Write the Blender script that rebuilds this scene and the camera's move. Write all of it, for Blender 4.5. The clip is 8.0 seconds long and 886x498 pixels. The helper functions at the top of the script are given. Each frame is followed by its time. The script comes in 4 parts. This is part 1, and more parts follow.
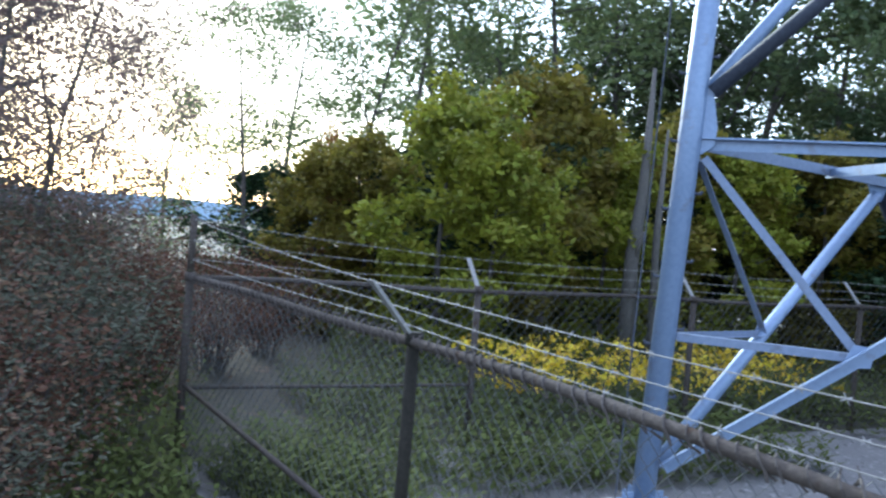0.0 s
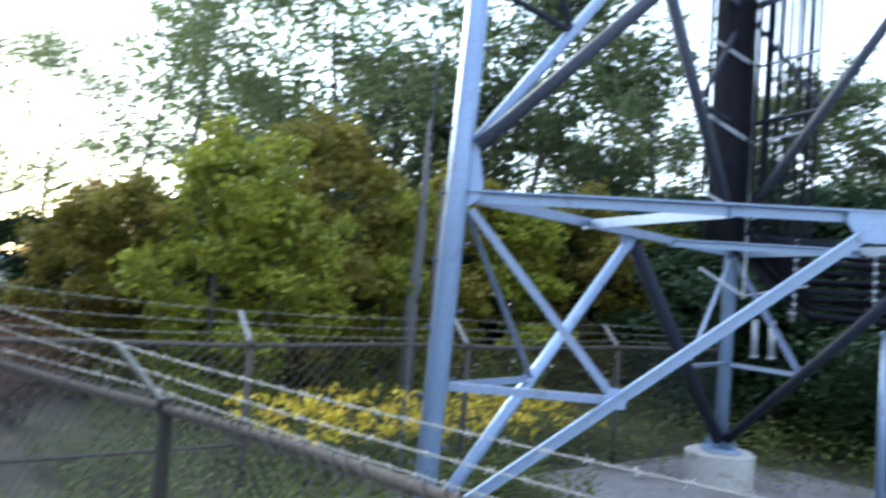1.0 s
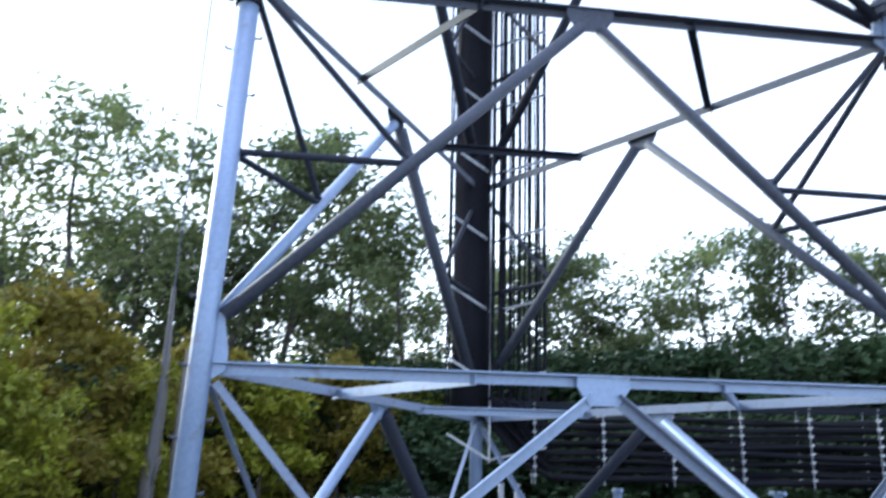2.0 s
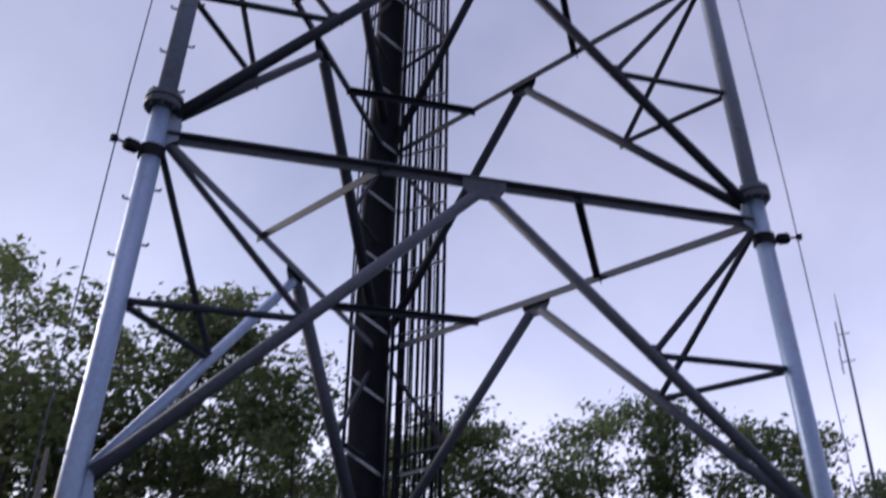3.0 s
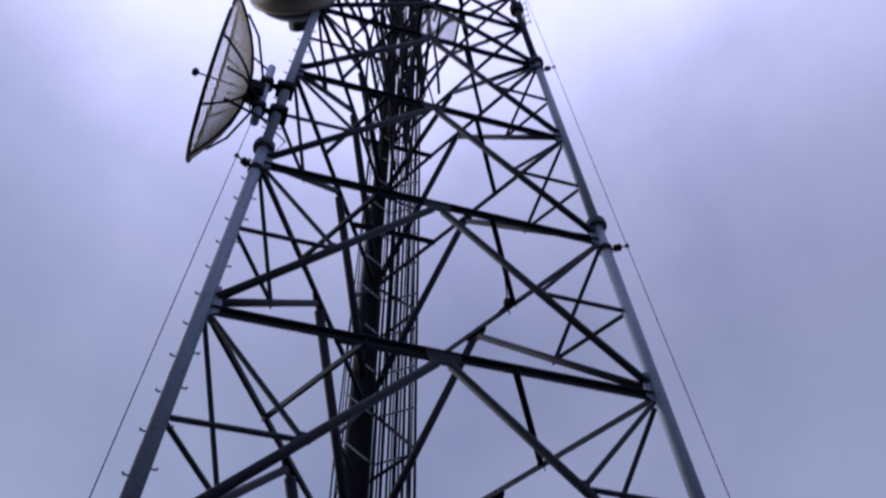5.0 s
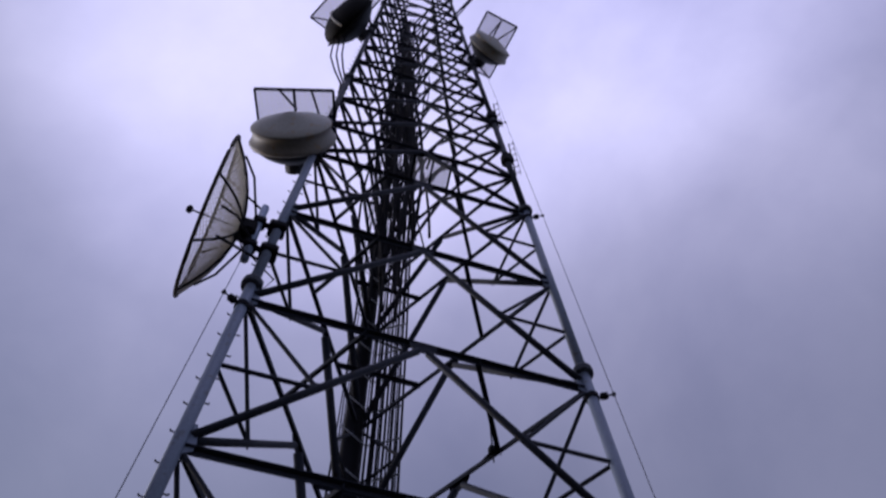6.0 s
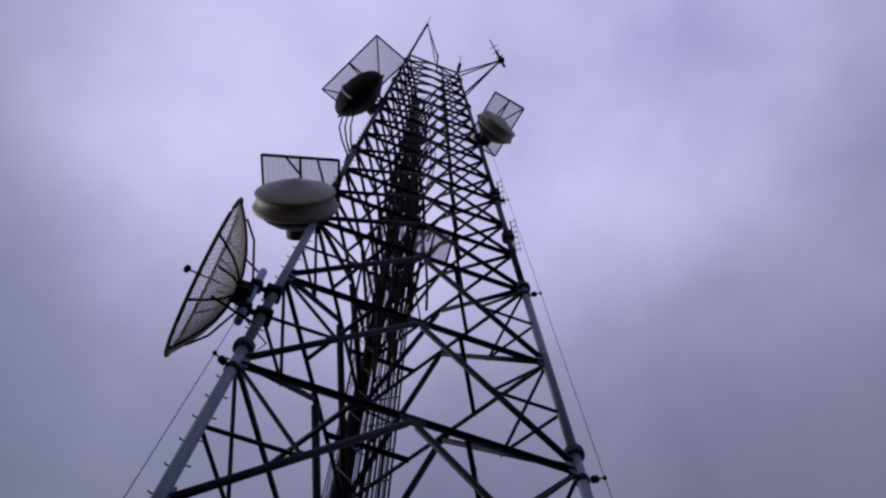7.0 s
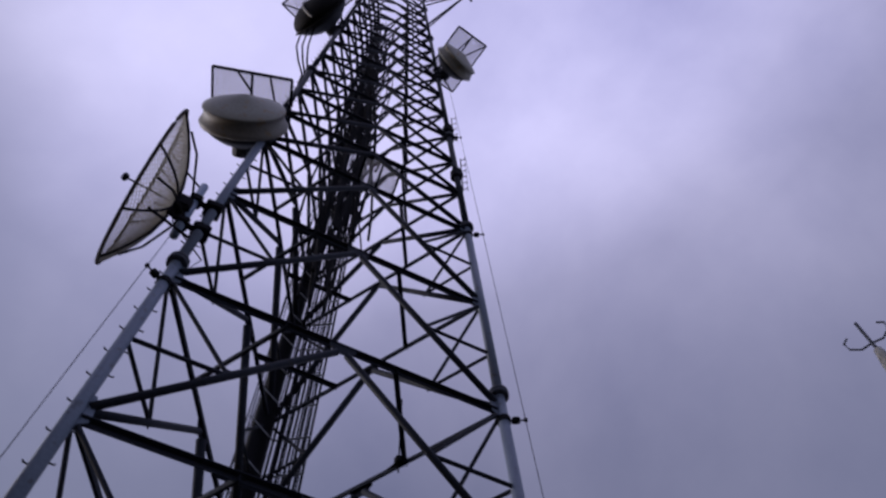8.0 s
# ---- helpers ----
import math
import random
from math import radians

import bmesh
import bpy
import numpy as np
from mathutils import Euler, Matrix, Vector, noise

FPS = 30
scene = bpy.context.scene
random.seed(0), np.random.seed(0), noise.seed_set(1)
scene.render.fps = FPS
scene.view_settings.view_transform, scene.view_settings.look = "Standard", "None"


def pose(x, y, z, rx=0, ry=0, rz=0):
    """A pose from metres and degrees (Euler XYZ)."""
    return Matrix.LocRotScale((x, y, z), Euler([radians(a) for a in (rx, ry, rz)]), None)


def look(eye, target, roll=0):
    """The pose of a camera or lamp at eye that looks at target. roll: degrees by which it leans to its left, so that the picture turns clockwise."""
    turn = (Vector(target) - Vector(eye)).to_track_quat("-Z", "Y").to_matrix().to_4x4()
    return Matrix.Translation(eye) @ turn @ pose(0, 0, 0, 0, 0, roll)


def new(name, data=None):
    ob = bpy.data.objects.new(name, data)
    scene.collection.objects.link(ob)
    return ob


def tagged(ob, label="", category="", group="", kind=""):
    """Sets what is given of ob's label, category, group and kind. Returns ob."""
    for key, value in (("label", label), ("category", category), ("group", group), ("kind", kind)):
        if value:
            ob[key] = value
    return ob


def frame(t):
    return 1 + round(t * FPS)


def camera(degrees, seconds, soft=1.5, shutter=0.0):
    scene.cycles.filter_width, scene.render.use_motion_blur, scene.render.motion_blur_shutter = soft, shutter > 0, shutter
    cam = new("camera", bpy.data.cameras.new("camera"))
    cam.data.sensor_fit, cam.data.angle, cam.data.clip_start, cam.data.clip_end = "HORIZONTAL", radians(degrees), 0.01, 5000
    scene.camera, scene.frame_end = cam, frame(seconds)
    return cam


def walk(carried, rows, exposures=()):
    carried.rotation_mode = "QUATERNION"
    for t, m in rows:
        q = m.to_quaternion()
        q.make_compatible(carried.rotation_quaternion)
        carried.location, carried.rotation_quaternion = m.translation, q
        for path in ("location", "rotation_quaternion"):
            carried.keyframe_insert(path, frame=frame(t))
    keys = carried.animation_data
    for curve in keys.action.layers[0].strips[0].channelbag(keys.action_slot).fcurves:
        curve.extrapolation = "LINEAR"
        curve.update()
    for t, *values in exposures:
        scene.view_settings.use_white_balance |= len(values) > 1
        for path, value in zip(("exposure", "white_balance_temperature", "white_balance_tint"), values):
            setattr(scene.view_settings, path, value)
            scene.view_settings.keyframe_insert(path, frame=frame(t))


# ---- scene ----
cam = camera(55.56, 8.0, soft=2.4, shutter=0.4)
PATH = [
    (0.0, pose(7.747, -2.185, 1.725, 88.49, -4.65, 112.13)),
    (0.5, pose(7.655, -2.130, 1.746, 89.11, -4.85, 108.02)),
    (1.0, pose(7.590, -2.125, 1.775, 92.70, -3.93, 97.58)),
    (1.5, pose(7.545, -2.145, 1.835, 98.38, -2.10, 86.85)),
    (3.0, pose(7.581, -2.017, 1.724, 116.23, -0.52, 74.46)),
    (3.5, pose(7.573, -2.021, 1.814, 124.01, 0.80, 73.58)),
    (4.0, pose(7.605, -2.009, 1.846, 130.01, 0.34, 73.22)),
    (4.5, pose(7.647, -2.059, 1.824, 137.49, 0.61, 73.03)),
    (5.0, pose(7.697, -2.034, 1.835, 142.99, 1.23, 73.21)),
    (6.5, pose(7.675, -1.932, 1.823, 156.42, 0.33, 70.54)),
    (7.0, pose(7.663, -1.889, 1.811, 157.90, -0.35, 69.00)),
    (7.5, pose(7.695, -1.875, 1.819, 155.78, 0.07, 66.46)),
    (8.0, pose(7.709, -1.843, 1.851, 153.32, 0.71, 62.62)),
]
# the phone opens up for the dark wood first, then closes down for the sky
LIGHT = [(0.0, 2.72, 5500, -4), (1.0, 3.12, 5760, -7), (1.7, 3.16, 5850, -6), (2.8, 1.4, 6300, 16),
         (3.5, 1.1, 6120, 17), (4.5, 0.74, 5780, 15), (5.2, 0.58, 5800, 17), (6.5, -0.11, 6070, 20), (7.0, -0.22, 6070, 20), (8.0, -0.02, 6070, 20)]
walk(cam, PATH, LIGHT)

# ---------------------------------------------------------------- light
world = bpy.data.worlds.new("sky")
scene.world = world
world.use_nodes = True
wt = world.node_tree
wt.nodes.clear()


def wnode(kind, **props):
    n = wt.nodes.new(kind)
    for key, value in props.items():
        setattr(n, key, value)
    return n


w_out = wnode("ShaderNodeOutputWorld")
w_sky = wnode("ShaderNodeTexSky")
w_sky.sky_type, w_sky.sun_disc = "NISHITA", False
w_sky.sun_elevation, w_sky.sun_rotation = radians(9), radians(220)
w_bg_sky = wnode("ShaderNodeBackground")
w_bg_sky.inputs["Strength"].default_value = 0.05
wt.links.new(w_sky.outputs["Color"], w_bg_sky.inputs["Color"])
# the cloud sheet: broad soft lavender-grey billows with ragged finer edges
w_co = wnode("ShaderNodeTexCoord")
w_noise = wnode("ShaderNodeTexNoise")
w_noise.inputs["Scale"].default_value = 2.1
w_noise.inputs["Detail"].default_value = 7.0
w_noise.inputs["Roughness"].default_value = 0.52
w_noise.inputs["Distortion"].default_value = 0.25
wt.links.new(w_co.outputs["Generated"], w_noise.inputs["Vector"])
w_ramp = wnode("ShaderNodeValToRGB")
w_ramp.color_ramp.elements[0].position, w_ramp.color_ramp.elements[1].position = 0.30, 0.72
w_ramp.color_ramp.elements[0].color = (0.40, 0.387, 0.60, 1)
w_ramp.color_ramp.elements[1].color = (0.80, 0.765, 1.0, 1)
wt.links.new(w_noise.outputs["Fac"], w_ramp.inputs["Fac"])
# brighter low down and overhead, duller half way up; the bands drift with the clouds
w_drift = wnode("ShaderNodeTexNoise")
w_drift.inputs["Scale"].default_value = 1.5
w_drift.inputs["Detail"].default_value = 3.0
wt.links.new(w_co.outputs["Generated"], w_drift.inputs["Vector"])
w_sway = wnode("ShaderNodeMath", operation="MULTIPLY_ADD")
w_sway.inputs[1].default_value, w_sway.inputs[2].default_value = 0.16, -0.08
wt.links.new(w_drift.outputs["Fac"], w_sway.inputs[0])
w_sep = wnode("ShaderNodeSeparateXYZ")
wt.links.new(w_co.outputs["Generated"], w_sep.inputs[0])
w_high = wnode("ShaderNodeMath", operation="ADD")
wt.links.new(w_sep.outputs["Z"], w_high.inputs[0])
wt.links.new(w_sway.outputs[0], w_high.inputs[1])
w_rise = wnode("ShaderNodeValToRGB")
w_rise.color_ramp.interpolation = "B_SPLINE"
for at, grey in ((0.0, 0.72), (0.2, 0.46), (0.44, 0.255), (0.66, 0.195), (0.84, 0.455), (0.93, 1.1), (1.0, 2.4)):
    el = w_rise.color_ramp.elements.new(at)
    el.color = (grey, grey, grey, 1)
w_rise.color_ramp.elements.remove(w_rise.color_ramp.elements[0])
w_rise.color_ramp.elements.remove(w_rise.color_ramp.elements[-1])
wt.links.new(w_high.outputs[0], w_rise.inputs["Fac"])
# dim the sheet towards the low sun's side, fitted to the camera's view
w_dot = wnode("ShaderNodeVectorMath", operation="DOT_PRODUCT")
w_dot.inputs[1].default_value = (-0.45, -0.89, 0.0)
wt.links.new(w_co.outputs["Generated"], w_dot.inputs[0])
w_side = wnode("ShaderNodeMath", operation="MULTIPLY_ADD")
w_side.inputs[1].default_value, w_side.inputs[2].default_value = -0.18, 1.0
wt.links.new(w_dot.outputs["Value"], w_side.inputs[0])
w_mul = wnode("ShaderNodeMix")
w_mul.data_type, w_mul.blend_type = "RGBA", "MULTIPLY"
w_mul.inputs[0].default_value = 1.0
wt.links.new(w_ramp.outputs["Color"], w_mul.inputs[6])
wt.links.new(w_rise.outputs["Color"], w_mul.inputs[7])
w_bg_cloud = wnode("ShaderNodeBackground")
wt.links.new(w_side.outputs[0], w_bg_cloud.inputs["Strength"])
wt.links.new(w_mul.outputs[2], w_bg_cloud.inputs["Color"])
w_add = wnode("ShaderNodeAddShader")
wt.links.new(w_bg_sky.outputs[0], w_add.inputs[0])
wt.links.new(w_bg_cloud.outputs[0], w_add.inputs[1])
wt.links.new(w_add.outputs[0], w_out.inputs["Surface"])

sun_data = bpy.data.lights.new("sun", "SUN")
sun_data.energy, sun_data.angle, sun_data.color = 1.4, radians(25), (1.0, 0.96, 0.93)
sun = new("sun", sun_data)
sun.matrix_world = look((0, 0, 60), (0 + 30, 0 + 36, 60 - 22))


# ---------------------------------------------------------------- materials
def material(name, base, other, scale=6.0, rough=0.7, metal=0.0, bump=0.2, speck=None, vary=0.0, coarse=0.6, through_light=0.0, gloss=0.5):
    """Two colours mixed by noise at two scales, with fine relief."""
    m = bpy.data.materials.new(name)
    m.use_nodes = True
    t = m.node_tree
    b = t.nodes["Principled BSDF"]
    b.inputs["Roughness"].default_value, b.inputs["Metallic"].default_value = rough, metal
    b.inputs["Specular IOR Level"].default_value = gloss
    co = t.nodes.new("ShaderNodeTexCoord")
    fine, broad = t.nodes.new("ShaderNodeTexNoise"), t.nodes.new("ShaderNodeTexNoise")
    fine.inputs["Scale"].default_value, fine.inputs["Detail"].default_value = scale * 6, 6
    broad.inputs["Scale"].default_value, broad.inputs["Detail"].default_value = coarse, 3
    for n in (fine, broad):
        t.links.new(co.outputs["Object"], n.inputs["Vector"])
    add = t.nodes.new("ShaderNodeMath")
    add.operation = "ADD"
    t.links.new(fine.outputs["Fac"], add.inputs[0])
    t.links.new(broad.outputs["Fac"], add.inputs[1])
    ramp = t.nodes.new("ShaderNodeMapRange")
    ramp.inputs["From Min"].default_value, ramp.inputs["From Max"].default_value = 0.7, 1.3
    t.links.new(add.outputs[0], ramp.inputs["Value"])
    mix = t.nodes.new("ShaderNodeMix")
    mix.data_type = "RGBA"
    mix.inputs[6].default_value, mix.inputs[7].default_value = (*base, 1), (*other, 1)
    t.links.new(ramp.outputs[0], mix.inputs[0])
    colour = mix.outputs[2]
    if speck:
        spot = t.nodes.new("ShaderNodeTexNoise")
        spot.inputs["Scale"].default_value, spot.inputs["Detail"].default_value = scale * 1.7, 5
        t.links.new(co.outputs["Object"], spot.inputs["Vector"])
        cut = t.nodes.new("ShaderNodeMapRange")
        cut.inputs["From Min"].default_value, cut.inputs["From Max"].default_value = 0.6, 0.7
        t.links.new(spot.outputs["Fac"], cut.inputs["Value"])
        over = t.nodes.new("ShaderNodeMix")
        over.data_type = "RGBA"
        over.inputs[7].default_value = (*speck, 1)
        t.links.new(cut.outputs[0], over.inputs[0])
        t.links.new(colour, over.inputs[6])
        colour = over.outputs[2]
    if vary:
        info = t.nodes.new("ShaderNodeObjectInfo")
        geo = t.nodes.new("ShaderNodeNewGeometry")
        both = t.nodes.new("ShaderNodeMath")
        both.operation = "ADD"
        t.links.new(info.outputs["Random"], both.inputs[0])
        t.links.new(geo.outputs["Random Per Island"], both.inputs[1])
        span = t.nodes.new("ShaderNodeMapRange")
        span.inputs["From Max"].default_value = 2.0
        span.inputs["To Min"].default_value, span.inputs["To Max"].default_value = 1 - vary, 1 + vary
        t.links.new(both.outputs[0], span.inputs["Value"])
        hsv = t.nodes.new("ShaderNodeHueSaturation")
        t.links.new(span.outputs[0], hsv.inputs["Value"])
        hue = t.nodes.new("ShaderNodeMapRange")
        hue.inputs["To Min"].default_value, hue.inputs["To Max"].default_value = 0.5 - vary * 0.07, 0.5 + vary * 0.07
        t.links.new(geo.outputs["Random Per Island"], hue.inputs["Value"])
        t.links.new(hue.outputs[0], hsv.inputs["Hue"])
        t.links.new(colour, hsv.inputs["Color"])
        colour = hsv.outputs["Color"]
    t.links.new(colour, b.inputs["Base Color"])
    if bump:
        bm = t.nodes.new("ShaderNodeBump")
        bm.inputs["Strength"].default_value, bm.inputs["Distance"].default_value = bump, 0.02
        t.links.new(fine.outputs["Fac"], bm.inputs["Height"])
        t.links.new(bm.outputs[0], b.inputs["Normal"])
    if through_light:
        lets = t.nodes.new("ShaderNodeBsdfTranslucent")
        t.links.new(colour, lets.inputs["Color"])
        both = t.nodes.new("ShaderNodeMixShader")
        both.inputs[0].default_value = through_light
        t.links.new(b.outputs[0], both.inputs[1])
        t.links.new(lets.outputs[0], both.inputs[2])
        t.links.new(both.outputs[0], t.nodes["Material Output"].inputs["Surface"])
    return m


# steel in lit and shaded copies; the tower's shade is put in by colour
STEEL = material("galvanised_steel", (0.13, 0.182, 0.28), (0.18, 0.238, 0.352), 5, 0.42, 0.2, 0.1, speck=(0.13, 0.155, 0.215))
SHADED_ZINC = material("shaded_galvanised_steel", (0.11, 0.14, 0.20), (0.155, 0.19, 0.265), 5, 0.55, 0.1, 0.1, speck=(0.10, 0.11, 0.14), gloss=0.35)
BRACE = material("weathered_shaded_steel", (0.011, 0.014, 0.022), (0.025, 0.029, 0.042), 6, 0.6, 0.0, 0.1, speck=(0.02, 0.018, 0.018), gloss=0.08)
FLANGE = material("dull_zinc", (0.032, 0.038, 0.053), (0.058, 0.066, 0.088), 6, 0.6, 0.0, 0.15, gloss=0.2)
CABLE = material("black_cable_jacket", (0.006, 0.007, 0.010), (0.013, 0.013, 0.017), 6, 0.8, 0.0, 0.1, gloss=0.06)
BRIGHT = material("bright_zinc", (0.22, 0.24, 0.27), (0.32, 0.34, 0.37), 6, 0.4, 0.3, 0.1)
RUST = material("weathered_fence_steel", (0.032, 0.027, 0.023), (0.072, 0.062, 0.054), 8, 0.85, 0.0, 0.4, speck=(0.04, 0.028, 0.02), gloss=0.1)
MESHWIRE = material("dull_fence_wire", (0.04, 0.044, 0.044), (0.075, 0.08, 0.08), 8, 0.6, 0.1, 0.1, gloss=0.3)
TIE = material("brown_tie_wire", (0.03, 0.025, 0.022), (0.075, 0.066, 0.058), 9, 0.8, 0.0, 0.2, gloss=0.25)
WIRE = material("zinc_wire", (0.125, 0.123, 0.115), (0.23, 0.228, 0.215), 8, 0.6, 0.1, 0.1, gloss=0.25)
CONCRETE = material("pale_concrete", (0.2, 0.2, 0.19), (0.30, 0.295, 0.28), 3, 0.9, 0.0, 0.4, speck=(0.15, 0.145, 0.13))
GRAVEL = material("grey_gravel", (0.08, 0.078, 0.074), (0.15, 0.145, 0.14), 8, 0.95, 0.0, 0.6, speck=(0.2, 0.195, 0.19), vary=0.2)
SOIL = material("leafy_soil", (0.02, 0.018, 0.012), (0.04, 0.037, 0.02), 2, 0.95, 0.0, 0.7, speck=(0.07, 0.05, 0.03))
BARK = material("grey_bark", (0.035, 0.03, 0.026), (0.075, 0.067, 0.058), 4, 0.9, 0.0, 0.8)
PALEBARK = material("pale_dry_bark", (0.06, 0.056, 0.05), (0.10, 0.095, 0.085), 4, 0.9, 0.0, 0.8)
LEAF_DARK = material("dark_green_leaves", (0.04, 0.058, 0.026), (0.07, 0.095, 0.04), 3, 0.6, 0, 0, vary=0.22, gloss=0.2, through_light=0.45)
LEAF_MID = material("grey_green_leaves", (0.072, 0.096, 0.04), (0.13, 0.162, 0.066), 3, 0.6, 0, 0, vary=0.22, gloss=0.2, through_light=0.5)
LEAF_LIME = material("yellow_green_leaves", (0.07, 0.088, 0.012), (0.28, 0.29, 0.03), 3, 0.6, 0, 0, vary=0.22, gloss=0.2, through_light=0.35)
LEAF_OLIVE = material("olive_autumn_leaves", (0.06, 0.062, 0.012), (0.23, 0.19, 0.03), 3, 0.6, 0, 0, vary=0.22, gloss=0.2, through_light=0.4)
LEAF_RUST = material("orange_autumn_leaves", (0.14, 0.075, 0.022), (0.26, 0.14, 0.035), 3, 0.6, 0, 0, vary=0.35, through_light=0.3)
# dry brown leaves, lightened to paint in the haze before the sky
LEAF_DRY = material("haze_paled_dry_leaves", (0.10, 0.072, 0.064), (0.17, 0.13, 0.118), 3, 0.8, 0, 0, vary=0.3, through_light=0.45, gloss=0.2)
# the deep shade under the canopy is put into this leaf colour
LEAF_SHADED = material("shaded_shrub_leaves", (0.012, 0.026, 0.012), (0.03, 0.05, 0.02), 3, 0.7, 0, 0, vary=0.3, gloss=0.1, through_light=0.12)
VINE_POST = material("vine_stained_post", (0.008, 0.008, 0.007), (0.024, 0.022, 0.017), 9, 0.9, 0, 0.6, gloss=0.15)
BRUSH_BROWN = material("red_brown_brush_leaves", (0.072, 0.044, 0.027), (0.15, 0.102, 0.068), 3, 0.8, 0, 0, vary=0.3, through_light=0.2, gloss=0.06)
BRUSH_RED = material("maroon_brush_leaves", (0.055, 0.028, 0.018), (0.12, 0.068, 0.044), 3, 0.8, 0, 0, vary=0.25, through_light=0.2, gloss=0.06)
LEAF_BUSH = material("dusty_bush_leaves", (0.03, 0.036, 0.023), (0.118, 0.12, 0.085), 3, 0.8, 0, 0, gloss=0.08, vary=0.22, through_light=0.2)
FLOWER = material("goldenrod_yellow", (0.40, 0.29, 0.01), (0.55, 0.42, 0.025), 5, 0.7, 0, 0, vary=0.25, through_light=0.3)
STALK = material("weed_green", (0.044, 0.058, 0.014), (0.092, 0.106, 0.03), 5, 0.8, 0, 0, gloss=0.08, vary=0.2, through_light=0.25)
RADOME = material("weathered_radome_plastic", (0.27, 0.265, 0.25), (0.36, 0.355, 0.33), 3, 0.55, 0, 0.1, speck=(0.3, 0.23, 0.16))
# the cover's plastic again, darker: the shroud's shade is put into its colour
RADOME_SHADE = material("stained_shaded_shroud", (0.17, 0.16, 0.15), (0.24, 0.225, 0.21), 3, 0.55, 0, 0.1, speck=(0.2, 0.15, 0.10))
DARKDOME = material("dark_grey_radome", (0.008, 0.008, 0.010), (0.018, 0.018, 0.021), 3, 0.8, 0, 0.1, gloss=0.15)
GRIDWIRE = material("grid_dish_wire", (0.17, 0.155, 0.13), (0.26, 0.24, 0.205), 6, 0.5, 0.1, 0.1)
# lighter than the other zinc: sky showing through is put into the colour
GRATE = material("sky_paled_grating", (0.62, 0.62, 0.66), (0.72, 0.72, 0.76), 6, 0.5, 0.1, 0.1)
HILL = material("haze_tinted_hill", (0.17, 0.24, 0.30), (0.21, 0.28, 0.34), 0.02, 0.95, 0, 0, coarse=0.004)


# ---------------------------------------------------------------- mesh helpers
def put(name, bm, mat, parent=None, label="", smooth=False):
    me = bpy.data.meshes.new(name)
    bm.to_mesh(me)
    bm.free()
    me.materials.append(mat)
    if smooth:
        for poly in me.polygons:
            poly.use_smooth = True
    ob = new(name, me)
    if parent is not None:
        ob.parent = parent
    if label:
        tagged(ob, label)
    return ob


def part(name, bm, mat, parent, label="", smooth=False):
    return put(name, bm, mat, parent, label, smooth)


def thing(name, label, category, at=(0, 0, 0), group="", kind=""):
    ob = new(name)
    ob.empty_display_size = 0.2
    ob.location = at
    bpy.context.view_layer.update()
    return tagged(ob, label, category, group, kind)


def basis(p0, p1, hint=(0, 0, 1)):
    p0, p1 = Vector(p0), Vector(p1)
    a = (p1 - p0).normalized()
    h = Vector(hint)
    if abs(a.dot(h.normalized())) > 0.98:
        h = Vector((1, 0, 0)) if abs(a.x) < 0.9 else Vector((0, 1, 0))
    u = (h - a * a.dot(h)).normalized()
    return p0, p1, a, u, a.cross(u).normalized()


def loft(bm, rings, cap=True):
    """Quads between rings of equal length."""
    rows = [[bm.verts.new(v) for v in ring] for ring in rings]
    n = len(rows[0])
    for r0, r1 in zip(rows, rows[1:]):
        for i in range(n):
            bm.faces.new((r0[i], r0[(i + 1) % n], r1[(i + 1) % n], r1[i]))
    if cap:
        bm.faces.new(rows[0][::-1])
        bm.faces.new(rows[-1])
    return rows


def tube(bm, p0, p1, r0, r1=None, n=8):
    p0, p1, a, u, v = basis(p0, p1)
    r1 = r0 if r1 is None else r1
    loft(bm, [[p + (u * math.cos(2 * math.pi * i / n) + v * math.sin(2 * math.pi * i / n)) * r for i in range(n)]
              for p, r in ((p0, r0), (p1, r1))])


def pipe(bm, points, r, n=6):
    pts = [Vector(q) for q in points]
    rings = []
    for i, q in enumerate(pts):
        d0, d1 = pts[max(i - 1, 0)], pts[min(i + 1, len(pts) - 1)]
        _, _, a, u, v = basis(d0, d1)
        rr = r[i] if isinstance(r, (list, tuple)) else r
        rings.append([q + (u * math.cos(2 * math.pi * k / n) + v * math.sin(2 * math.pi * k / n)) * rr for k in range(n)])
    loft(bm, rings)


def angle(bm, p0, p1, normal, w, t=0.012):
    """An L-section: one flange lies in the face, the other points inward."""
    p0, p1, a, u, v = basis(p0, p1, normal)
    shape = [(0, -w / 2), (0, w / 2), (-t, w / 2), (-t, -w / 2 + t), (-w, -w / 2 + t), (-w, -w / 2)]
    loft(bm, [[p + u * x + v * y for x, y in shape] for p in (p0, p1)])


def box(bm, centre, size, m=None, bevel=0.0):
    made = bmesh.ops.create_cube(bm, size=1.0)["verts"]
    for q in made:
        q.co = Vector((q.co.x * size[0], q.co.y * size[1], q.co.z * size[2]))
        if m is not None:
            q.co = m @ q.co
        q.co += Vector(centre)
    if bevel:
        edges = list({e for q in made for e in q.link_edges})
        bmesh.ops.bevel(bm, geom=edges, offset=bevel, segments=2, affect="EDGES")


def spun(bm, centre, axis, profile, n=32, cap=True):
    """Rings of (distance along the axis, radius)."""
    _, _, a, u, v = basis((0, 0, 0), axis)
    c = Vector(centre)
    loft(bm, [[c + a * d + (u * math.cos(2 * math.pi * i / n) + v * math.sin(2 * math.pi * i / n)) * r for i in range(n)]
              for d, r in profile], cap)


def fresh():
    return bmesh.new()


# ---------------------------------------------------------------- the ground
GROUND = -0.45


